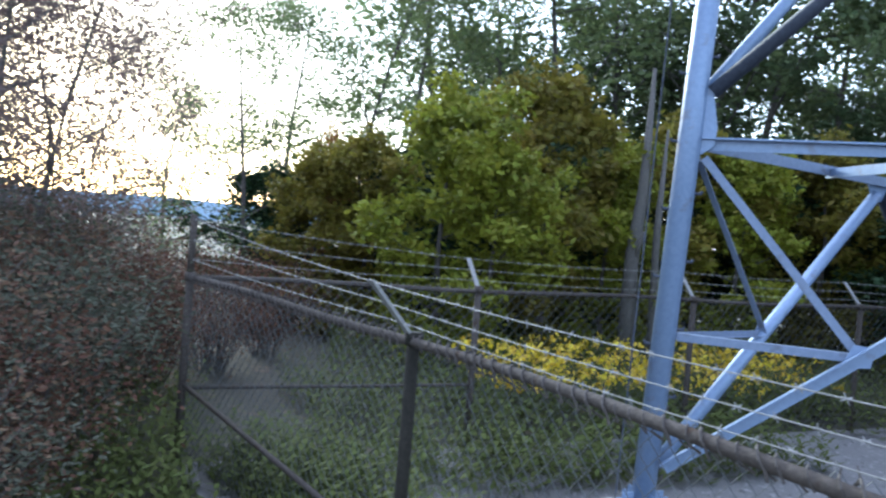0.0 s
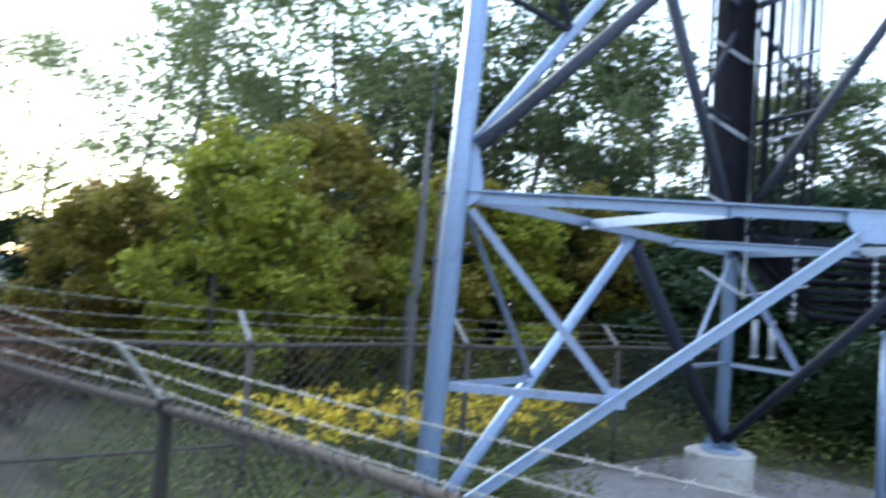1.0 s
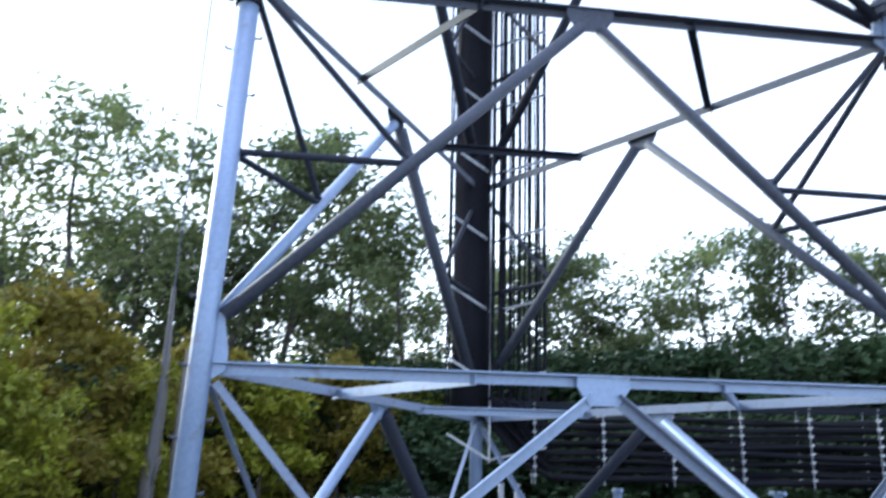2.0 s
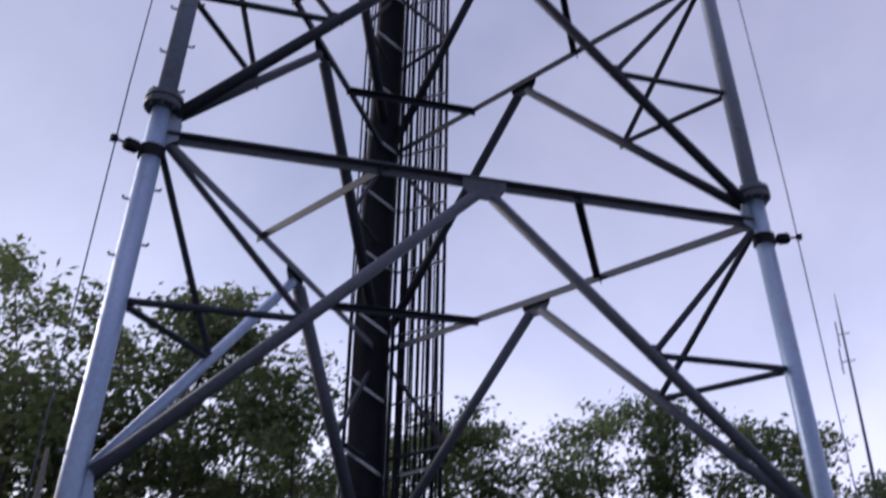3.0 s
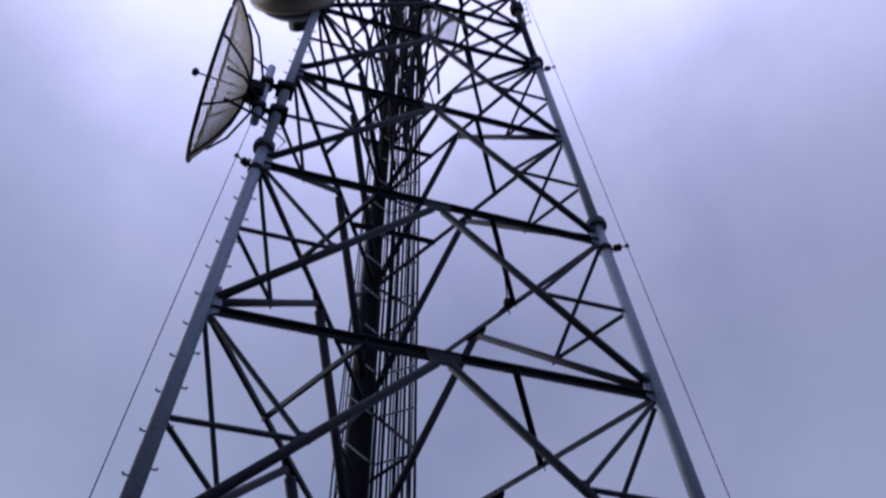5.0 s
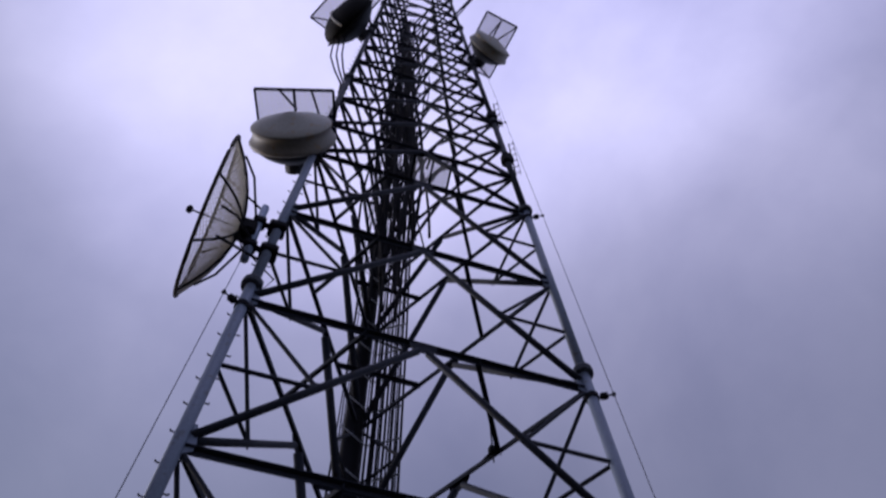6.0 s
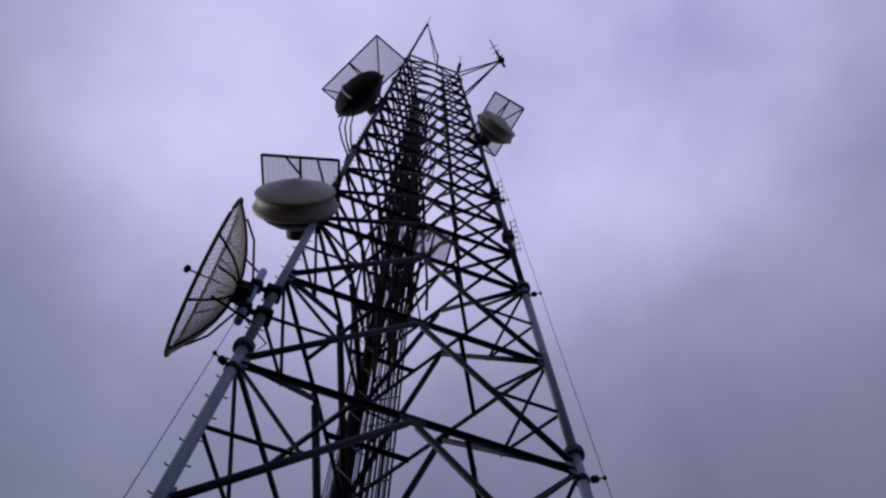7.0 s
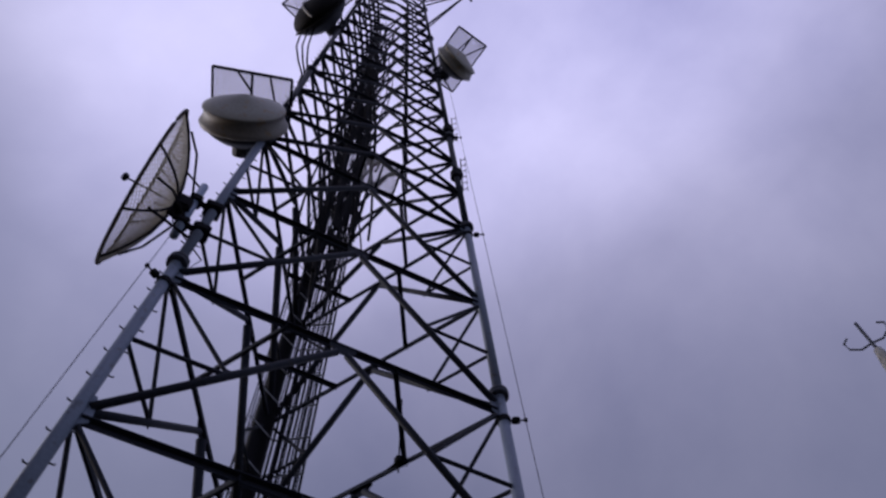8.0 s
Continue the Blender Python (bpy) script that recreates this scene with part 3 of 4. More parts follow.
bm = fresh()
loop = [on_dish(G_R, 2 * math.pi * k / 56) for k in range(57)]
pipe(bm, loop, 0.028, 8)
part("rim", bm, RUST, grid, "brown weathered tube rim", smooth=True)
for k in range(8):
    t = 2 * math.pi * k / 8 + 0.2
    bm = fresh()
    pipe(bm, [on_dish(G_R * q, t) - ga * 0.02 for q in (0.06, 0.25, 0.45, 0.65, 0.85, 1.0)], 0.02, 6)
    part("rib", bm, CABLE, grid, "dark tube rib")
bm = fresh()
for y in np.arange(-1.25, 1.26, 0.046):
    half = math.sqrt(max(G_R ** 2 - y * y, 0))
    pts = []
    for x in np.linspace(-half, half, 15):
        rr = math.hypot(x, y)
        pts.append(G_C + gs * x + gu * y + ga * (0.50 * (rr / G_R) ** 2 - 0.50))
    if half > 0.1:
        pipe(bm, pts, 0.0062, 4)
for x in np.arange(-1.25, 1.26, 0.058):
    half = math.sqrt(max(G_R ** 2 - x * x, 0))
    if half > 0.1:
        pipe(bm, [G_C + gs * x + gu * y + ga * (0.50 * (math.hypot(x, y) / G_R) ** 2 - 0.50) for y in np.linspace(-half, half, 13)], 0.0052, 4)
tagged(part("grid", bm, GRIDWIRE, grid, "pale wire grid reflector"), kind="stuff")
bm = fresh()
tube(bm, G_C - ga * 0.5, G_C + ga * 0.26, 0.014, n=6)
box(bm, G_C + ga * 0.28, (0.09, 0.09, 0.14), bevel=0.02)
part("feed", bm, CABLE, grid, "thin feed horn on a rod")
bm = fresh()
g_m = leg_at(LEG_L, 13.5)
pole = g_m.lerp(G_C - ga * 0.5, 0.55)
tube(bm, pole - Vector((0, 0, 0.85)), pole + Vector((0, 0, 0.95)), 0.065, n=14)
part("mount_pipe", bm, STEEL, grid, "grey steel mounting pipe", smooth=True)
bm = fresh()
for dz in (-0.42, 0.38):
    tube(bm, g_m + Vector((0, 0, dz)), pole + Vector((0, 0, dz)), 0.05, n=8)
    box(bm, g_m + Vector((0, 0, dz)), (0.27, 0.27, 0.16), bevel=0.02)
    box(bm, pole + Vector((0, 0, dz)), (0.2, 0.2, 0.16), bevel=0.02)
    tube(bm, pole + Vector((0, 0, dz)), G_C - ga * 0.46 + Vector((0, 0, dz * 0.7)), 0.035, n=8)
box(bm, pole.lerp(G_C - ga * 0.5, 0.6), (0.3, 0.3, 0.34), bevel=0.04)
for t in (0.5, 2.2, 3.9, 5.4):
    pipe(bm, [pole + Vector((0, 0, 0.3 * math.sin(t))), on_dish(G_R * 0.62, t) - ga * 0.12, on_dish(G_R * 0.82, t) - ga * 0.03], 0.02, 6)
tube(bm, g_m - Vector((0, 0, 0.75)), on_dish(G_R * 0.75, -1.3) - ga * 0.05, 0.022, n=6)
tube(bm, pole + Vector((0, 0, 0.8)), on_dish(G_R * 0.98, 1.5), 0.018, n=6)
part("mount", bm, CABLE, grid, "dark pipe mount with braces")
bm = fresh()
pipe(bm, [G_C - ga * 0.5, G_C - ga * 0.62 - Vector((0, 0, 0.5)), g_m - Vector((0, 0, 1.1)) - ga * 0.2, g_m - Vector((0, 0, 1.8))], 0.012, 6)
part("feed_cable", bm, CABLE, grid)

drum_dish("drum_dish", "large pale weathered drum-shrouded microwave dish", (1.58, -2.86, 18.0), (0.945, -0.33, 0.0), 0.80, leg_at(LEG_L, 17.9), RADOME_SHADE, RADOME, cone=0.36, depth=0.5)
drum_dish("drum_dish", "dark-covered microwave dish high on the tower", (1.04, -2.62, 30.5), (0.47, -0.88, 0), 1.0, leg_at(LEG_L, 30.5), DARKDOME, DARKDOME, cone=0.55, depth=0.12)
drum_dish("drum_dish", "small pale drum-shrouded microwave dish", (1.86, 2.24, 30.4), (0.95, 0.30, 0), 0.70, leg_at(LEG_R, 30.5), RADOME, RADOME, cone=0.3, depth=0.5)

bm = fresh()
s_a, s_s, s_u = frame_axes((0.47, -0.88, 0))
pipe(bm, [Vector((1.04, -2.62, 30.5)) + s_a * (0.57 * math.sin(t)) + s_u * (1.03 * math.cos(t)) - s_s * 0.25 * math.sin(t) for t in np.linspace(0.25, 2.9, 12)], 0.035, 6)
tagged(put("dome_strap", bm, RADOME), "pale strap over a dark dish cover", "strap")
ice_shield("grating ice shield above a pale drum dish", (1.40, -3.95, 20.0), (0.50, 1.66, 0.0), (-1.15, 0.35, 0.25),
           [((1.55, -3.45, 20.0), (1.62, -2.9, 18.9)), ((0.9, -2.4, 20.15), leg_at(LEG_L, 19.0)), ((1.75, -2.75, 20.0), leg_at(LEG_L, 19.1))], 30)
ice_shield("grating ice shield above a dark dish", (0.38, -3.95, 32.0), (2.5, 1.21, 0), (-0.5, 1.28, 0.2),
           [((2.88, -2.74, 32.0), leg_at(LEG_L, 30.2)), ((1.6, -3.35, 32.0), leg_at(LEG_L, 31.0)), ((2.4, -1.5, 32.2), leg_at(LEG_L, 31.4)), ((0.38, -3.95, 32.0), leg_at(LEG_L, 30.8))], 40)
ice_shield("grating ice shield above a small drum dish", (2.53, 1.90, 32.0), (-0.18, 1.2, 0), (-2.04, -0.3, 0.0),
           [((2.4, 2.5, 32.0), leg_at(LEG_R, 30.9)), ((2.35, 3.1, 32.0), leg_at(LEG_R, 31.0)), ((0.31, 2.78, 32.0), leg_at(LEG_R, 31.2))], 44)
ice_shield("small grating ice shield inside the lattice", (1.2, -0.15, 19.6), (0.1, 0.85, 0), (-0.75, 0.1, 0.1),
           [((0.9, 0.2, 19.65), between(LEG_L, LEG_R, 19.72, 0.55))], 20)

# long drooping jumper cables below the dark dish
jump = thing("jumper_cable", "black jumper cables hanging from a dish", "cables")
for k in range(3):
    bm = fresh()
    off = Vector((0.09 * k, 0.16 * k, 0))
    pipe(bm, [Vector((0.55, -2.9, 29.9)) + off, Vector((0.32, -2.80, 28.2)) + off, Vector((0.52, -2.52, 26.2)) + off * 0.7, Vector((0.80, -2.22, 24.2)) + off * 0.4,
              leg_at(LEG_L, 22.6) + Vector((-0.05, -0.10, 0)), leg_at(LEG_L, 20) + Vector((0.06 * k, 0.10, 0))], 0.028, 6)
    part("cable", bm, CABLE, jump)

# yagis on one leg
for z, count in ((24.3, 5), (20.9, 6)):
    yagi = thing("yagi_antenna", "small dark multi-element yagi antenna on a tower leg", "antenna", group="yagi antennas")
    base = leg_at(LEG_R, z)
    out = Vector((0.35, 0.93, 0))
    pole0 = base + out * 0.13
    bm = fresh()
    tube(bm, base, pole0, 0.025, n=6)
    box(bm, base, (0.24, 0.24, 0.5), bevel=0.03)
    box(bm, pole0, (0.07, 0.07, 0.25), bevel=0.01)
    part("bracket", bm, CABLE, yagi)
    bm = fresh()
    tube(bm, pole0 - Vector((0, 0, 1.0)), pole0 + Vector((0, 0, 1.1)), 0.016, n=6)
    part("boom", bm, CABLE, yagi)
    for k in range(count):
        q = pole0 + Vector((0, 0, -0.9 + 1.9 * k / (count - 1)))
        bm = fresh()
        tube(bm, q, q + out * 0.09 + Vector((0.05, 0, 0)), 0.010, n=5)
        tube(bm, q + out * 0.09 + Vector((0.05, 0, -0.14)), q + out * 0.09 + Vector((0.05, 0, 0.14)), 0.009, n=5)
        part("element", bm, CABLE, yagi)

# small whip inside the lattice
whip = thing("whip_antenna", "thin dark whip antenna on a bracket inside lattice", "antenna")
bm = fresh()
wq = between(LEG_R, LEG_B, 11.6, 0.42) + Vector((0.35, 0.1, 0))
tube(bm, between(LEG_R, LEG_B, 11.62, 0.42), wq, 0.02, n=6)
tube(bm, wq - Vector((0, 0, 0.25)), wq + Vector((0, 0, 1.5)), 0.012, n=6)
box(bm, wq, (0.12, 0.12, 0.16), bevel=0.02)
part("rod", bm, CABLE, whip)

# ---------------------------------------------------------------- the tower's head
head = thing("tower_head_frame", "dark steel outrigger frame and lightning spike at tower top", "mast head")
tip = Vector((2.0, -0.88, 47.0))
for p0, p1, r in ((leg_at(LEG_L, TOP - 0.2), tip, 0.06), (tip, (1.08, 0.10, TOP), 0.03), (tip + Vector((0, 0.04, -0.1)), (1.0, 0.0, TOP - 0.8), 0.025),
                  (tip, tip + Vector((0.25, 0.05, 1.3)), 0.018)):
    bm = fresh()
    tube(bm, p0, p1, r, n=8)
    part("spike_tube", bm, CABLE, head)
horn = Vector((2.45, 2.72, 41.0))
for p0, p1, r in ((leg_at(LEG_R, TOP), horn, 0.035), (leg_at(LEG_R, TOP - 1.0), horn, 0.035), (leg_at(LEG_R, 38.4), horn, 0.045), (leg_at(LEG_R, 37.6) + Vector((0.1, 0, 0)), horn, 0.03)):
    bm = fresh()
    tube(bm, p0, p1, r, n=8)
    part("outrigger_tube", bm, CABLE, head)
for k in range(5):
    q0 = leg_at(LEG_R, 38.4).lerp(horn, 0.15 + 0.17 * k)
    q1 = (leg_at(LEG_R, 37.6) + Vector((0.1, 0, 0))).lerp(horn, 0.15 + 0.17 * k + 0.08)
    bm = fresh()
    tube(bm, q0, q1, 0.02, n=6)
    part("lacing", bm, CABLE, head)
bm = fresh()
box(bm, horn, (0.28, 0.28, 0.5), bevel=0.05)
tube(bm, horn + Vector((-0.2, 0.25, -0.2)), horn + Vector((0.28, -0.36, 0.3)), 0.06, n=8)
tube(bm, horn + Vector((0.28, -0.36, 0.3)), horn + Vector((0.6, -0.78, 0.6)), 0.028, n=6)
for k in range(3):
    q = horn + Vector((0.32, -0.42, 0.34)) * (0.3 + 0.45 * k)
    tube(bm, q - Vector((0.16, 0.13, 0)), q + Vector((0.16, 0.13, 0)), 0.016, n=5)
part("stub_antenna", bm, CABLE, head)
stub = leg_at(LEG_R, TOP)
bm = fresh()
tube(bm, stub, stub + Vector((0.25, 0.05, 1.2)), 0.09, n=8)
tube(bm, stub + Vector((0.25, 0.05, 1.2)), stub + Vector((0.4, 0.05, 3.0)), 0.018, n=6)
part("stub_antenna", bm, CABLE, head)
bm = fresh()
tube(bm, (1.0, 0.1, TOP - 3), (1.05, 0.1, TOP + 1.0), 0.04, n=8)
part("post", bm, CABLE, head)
# dense dark gear in the upper lattice: cable trunks climbing inside
trunk = thing("upper_cable_trunk", "dense black cable trunk inside upper tower lattice", "cables")
for k in range(26):
    bm = fresh()
    a0 = k * 2.399
    r0 = 0.08 + 0.021 * k
    start = 15.5 + 2.9 * ((k * 0.37) % 1)
    pipe(bm, [Vector((-0.25 + 0.24 * math.sin(z * 0.23 + k) + r0 * math.cos(a0 + z * 0.05), -0.1 + 0.26 * math.sin(z * 0.31 + k * 1.7) + r0 * math.sin(a0 + z * 0.05), z))
              for z in np.arange(start, 41 - 0.42 * k, 1.3)], 0.020 + 0.012 * (k % 3), 6)
    part("cable", bm, CABLE, trunk)

# ---------------------------------------------------------------- the fence
def fence_side(start, direction, outward, length, mesh_step, first, label, step=3.35, onward=None, mid=0.0):
    ob = thing("chain_link_fence", label, "fence", group="yard fence")
    d, o = Vector(direction), Vector(outward)
    up = Vector((0, 0, 1))
    top = Vector((start.x, start.y, RAIL_Z))
    POST_STEP = step
    n_post = int(length / POST_STEP) + 1

    def pos(x):
        """The rail's place x metres along; past the first post the line may bend a little."""
        if onward is None or x <= step:
            return top + d * x
        return top + d * step + onward * (x - step)

    bm = fresh()
    pts = [pos(x) + up * (0.012 * math.sin(x * 1.7) - 0.004) for x in np.arange(0, length + 0.01, 0.4)]
    pipe(bm, pts, 0.025 if onward else 0.021, 10)
    part("top_rail", bm, RUST, ob, "rusty grey pipe rail", smooth=True)
    for k in range(0 if first else 1, n_post + 1):
        q = pos(min(k * POST_STEP, length))
        bm = fresh()
        tube(bm, (q.x, q.y, GROUND - 0.2), (q.x, q.y, RAIL_Z + 0.02), 0.034, n=12)
        spun(bm, (q.x, q.y, RAIL_Z - 0.03), up, [(0, 0.036), (0, 0.045), (0.07, 0.045), (0.07, 0.036)], 12)
        if k == 0:
            tube(bm, (q.x, q.y, RAIL_Z), (q.x, q.y, RAIL_Z + 0.52), 0.03, n=10)
        part("post", bm, VINE_POST if onward and k else RUST, ob, smooth=True)
        if k:
            bm = fresh()
            tip = q + (o + up * 1.1) * 0.27
            side = d * 0.022
            loft(bm, [[p + s + t for s, t in ((side, o * 0.012), (side, -o * 0.012), (-side, -o * 0.012), (-side, o * 0.012))] for p in (q, tip)])
            part("barb_arm", bm, WIRE, ob, "pale pressed-steel barbed wire arm")
    # three strands of barbed wire
    for s in range(3):
        lean = (0.30, 0.62, 0.97)[s]
        bm = fresh()
        x = 0.0
        pts = []
        while x <= length:
            grow = min(1.0, x / POST_STEP)
            base = pos(x) + (o * grow + up * (1.1 + (1 - grow) * 0.75)) * 0.27 * lean
            pts.append(base - up * 0.02 * math.sin((x / POST_STEP % 1) * math.pi))
            x += 0.25
        pipe(bm, pts, 0.0019, 5)
        x = 0.06
        while x < length - 0.2:
            i = int(x / 0.25)
            q = pts[i].lerp(pts[min(i + 1, len(pts) - 1)], (x / 0.25) % 1)
            t = random.random() * 6.28
            e1 = (o * math.cos(t) + up * math.sin(t)) * 0.014 + d * 0.006
            e2 = (o * math.cos(t + 1.5) + up * math.sin(t + 1.5)) * 0.014 - d * 0.006
            tube(bm, q - e1, q + e1, 0.0018, n=3)
            tube(bm, q - e2, q + e2, 0.0018, n=3)
            tube(bm, q - d * 0.012, q + d * 0.012, 0.0034, n=5)
            x += 0.125
        part("barbed_wire", bm, WIRE, ob, "pale barbed wire strand")
    if mid:
        bm = fresh()
        pipe(bm, [pos(x) - up * 0.93 for x in np.linspace(0.05, mid, 6)], 0.017, 8)
        part("mid_rail", bm, RUST, ob, smooth=True)
    # woven mesh, one panel for each bay: every wire zigzags and hooks its neighbours
    z_top, z_bot = RAIL_Z + 0.035, GROUND + 0.04
    for k in range(n_post):
        x0, x1 = k * POST_STEP, min((k + 1) * POST_STEP, length)
        if x1 - x0 < 0.3:
            continue
        verts, faces = [], []
        cell = mesh_step
        cols = int((x1 - x0) / cell)
        rows_n = int((z_top - z_bot) / cell)
        thick = 0.0021 if cell < 0.06 else 0.0026
        for c in range(cols):
            for r in range(rows_n):
                s = (r + c) % 2
                xa, xb = x0 + cell * (c + s), x0 + cell * (c + 1 - s)
                za, zb = z_top - cell * r, z_top - cell * (r + 1)
                b = len(verts)
                for x, z, off in ((xa, za, 0.004), (xb, zb, -0.004)):
                    q = pos(x)
                    q = Vector((q.x, q.y, z)) - o * 0.03 + o * off
                    verts += [q + up * thick, q - up * thick * 0.6 + o * thick, q - up * thick * 0.6 - o * thick]
                faces += [(b, b + 1, b + 4, b + 3), (b + 1, b + 2, b + 5, b + 4), (b + 2, b, b + 3, b + 5)]
        me = bpy.data.meshes.new("mesh_panel")
        me.from_pydata([tuple(v) for v in verts], [], faces)
        me.materials.append(MESHWIRE)
        panel = new("mesh_panel", me)
        panel.parent = ob
        tagged(panel, "dull woven chain-link mesh")
    # wire ends that hook over the rail on a slant and stick out, no two alike
    bm = fresh()
    x = 0.05
    girth = 1.0 if onward else 0.6
    while x < min(length, 12):
        q = pos(x)
        j = random.random()
        slant = (0.018 + 0.022 * j) * girth
        r = 0.028 + 0.009 * j * girth
        hook = [q + d * (slant * (t - 2.6) / 1.6) + (-o * math.cos(t) + up * math.sin(t)) * r for t in (-1.1, -0.2, 0.6, 1.4, 2.2, 3.0, 3.8)]
        tail = hook[-1] + d * 0.012 - up * (0.01 + 0.02 * j)
        pipe(bm, [q - up * 0.05 - o * 0.024 - d * slant] + hook + [tail], (0.0036 + 0.0022 * j) * girth, 5)
        if j > 0.35:
            tube(bm, hook[3], hook[3] + up * (0.012 + 0.022 * j) + d * (0.016 - 0.03 * random.random()), 0.0032 * girth, 0.002, n=4)
        x += mesh_step * (1.1 + 0.9 * random.random())
    tagged(part("tie_wire", bm, TIE, ob, "brown wire ends hooked over the rail"), kind="stuff")
    return ob


near_out = Vector((NEAR_DIR.y, -NEAR_DIR.x, 0))
far_out = Vector((-FAR_DIR.y, FAR_DIR.x, 0))
if far_out.dot(Vector((0, 0, 0)) - CORNER) > 0:
    far_out = -far_out
near_fence = fence_side(CORNER, Vector((0.531, 0.848, 0)), near_out, 13.4, 0.05, True, "weathered chain-link fence with three barbed wire strands", 3.35, Vector((0.628, 0.778, 0)))
far_fence = fence_side(CORNER, FAR_DIR, far_out, 10.92, 0.06, False, "grey chain-link fence with barbed wire before woods", 2.73, None, 2.7)
bm = fresh()
c0, c1 = CORNER + Vector((0.531, 0.848, 0)) * 0.05, CORNER + Vector((0.531, 0.848, 0)) * 3.3
tube(bm, (c0.x, c0.y, 0.24), (c1.x, c1.y, 0.0), 0.02, n=8)
part("corner_brace", bm, RUST, near_fence, smooth=True)

# ---------------------------------------------------------------- trees
EYE = Vector((7.66, -2.1, 0))


def leaf_cloud(centres, per, spread, size, rng):
    """Many small folded leaves round the clump centres."""
    verts, faces = [], []
    for c, weight in centres:
        n = max(3, int(per * weight))
        pos = np.array(c) + rng.normal(size=(n, 3)) * np.array([spread, spread, spread * 0.6]) * (0.6 + 0.6 * weight)
        a = rng.normal(size=(n, 3))
        a[:, 2] *= 0.5
        a /= np.linalg.norm(a, axis=1)[:, None] + 1e-9
        b = np.cross(a, rng.normal(size=(n, 3)))
        b /= np.linalg.norm(b, axis=1)[:, None] + 1e-9
        s = size * (0.6 + 0.8 * rng.random(n))[:, None]
        k0 = len(verts)
        quad = np.stack([pos - a * s, pos + b * s * 0.45, pos + a * s, pos - b * s * 0.45], axis=1).reshape(-1, 3)
        verts += quad.tolist()
        faces += [(k0 + 4 * i, k0 + 4 * i + 1, k0 + 4 * i + 2, k0 + 4 * i + 3) for i in range(n)]
    return verts, faces


def tree_meshes(seed, per, clumps, spread, size, slim, low, bark, leaf, lean=0.4, girth=1.0):
    """Trunk with limbs and a loose crown, for a tree 10 m high and about 6 m wide."""
    rng = np.random.default_rng(seed)
    bm = fresh()
    bend_x, bend_y = rng.normal(0, lean, 2)
    spine = [Vector((bend_x * (z / 10) ** 2 + 0.12 * math.sin(z + seed), bend_y * (z / 10) ** 2, z)) for z in (-0.3, 1, 2.5, 4, 5.5, 7, 8.3, 9.4)]
    pipe(bm, spine, [g * girth for g in (0.17, 0.15, 0.135, 0.115, 0.09, 0.065, 0.04, 0.015)], 8)
    centres = []
    limbs = 13
    for k in range(limbs):
        z = low + (9.0 - low) * (k + 0.4 * rng.random()) / limbs
        i = max(j for j, q in enumerate(spine) if q.z <= z)
        q0 = spine[i].lerp(spine[min(i + 1, len(spine) - 1)], (z - spine[i].z) / max(spine[min(i + 1, len(spine) - 1)].z - spine[i].z, 0.1))
        t = k * 2.4 + rng.random()
        shape = math.sin(math.pi * min(1, max(0.08, (z - low + 1.2) / (10.6 - low)))) ** 0.7
        reach = slim * shape * (0.7 + 0.6 * rng.random())
        rise = 0.35 + 0.5 * rng.random()
        tip = q0 + Vector((math.cos(t) * reach, math.sin(t) * reach, reach * rise))
        mid = q0.lerp(tip, 0.5) + Vector((0, 0, -0.12 * reach))
        r = 0.05 * (1 - z / 13)
        pipe(bm, [q0, mid, tip], [r, r * 0.6, r * 0.2], 6)
        for c in range(clumps):
            f = 0.3 + 0.75 * rng.random()
            base = (q0.lerp(mid, f * 2) if f < 0.5 else mid.lerp(tip, f * 2 - 1))
            off = rng.normal(0, 0.36 * slim * 0.45, 3)
            centre = base + Vector((off[0], off[1], off[2] * 0.7))
            centres.append(((centre.x, centre.y, centre.z), 0.45 + 0.8 * rng.random()))
            pipe(bm, [base, base.lerp(centre, 0.6) + Vector((0, 0, 0.03)), centre], [r * 0.35, r * 0.25, 0.006], 4)
    for c in range(max(9, int(clumps * 1.6))):
        off = rng.normal(0, 0.5, 3)
        centres.append(((spine[-1].x + off[0], spine[-1].y + off[1], 9.3 + off[2] * 0.8), 0.5 + 0.5 * rng.random()))
    trunk_me = bpy.data.meshes.new("trunk")
    bm.to_mesh(trunk_me)
    bm.free()
    trunk_me.materials.append(bark)
    verts, faces = leaf_cloud(centres, per, spread, size, rng)
    crown_me = bpy.data.meshes.new("crown")
    crown_me.from_pydata(verts, [], faces)
    crown_me.materials.append(leaf)
    return trunk_me, crown_me


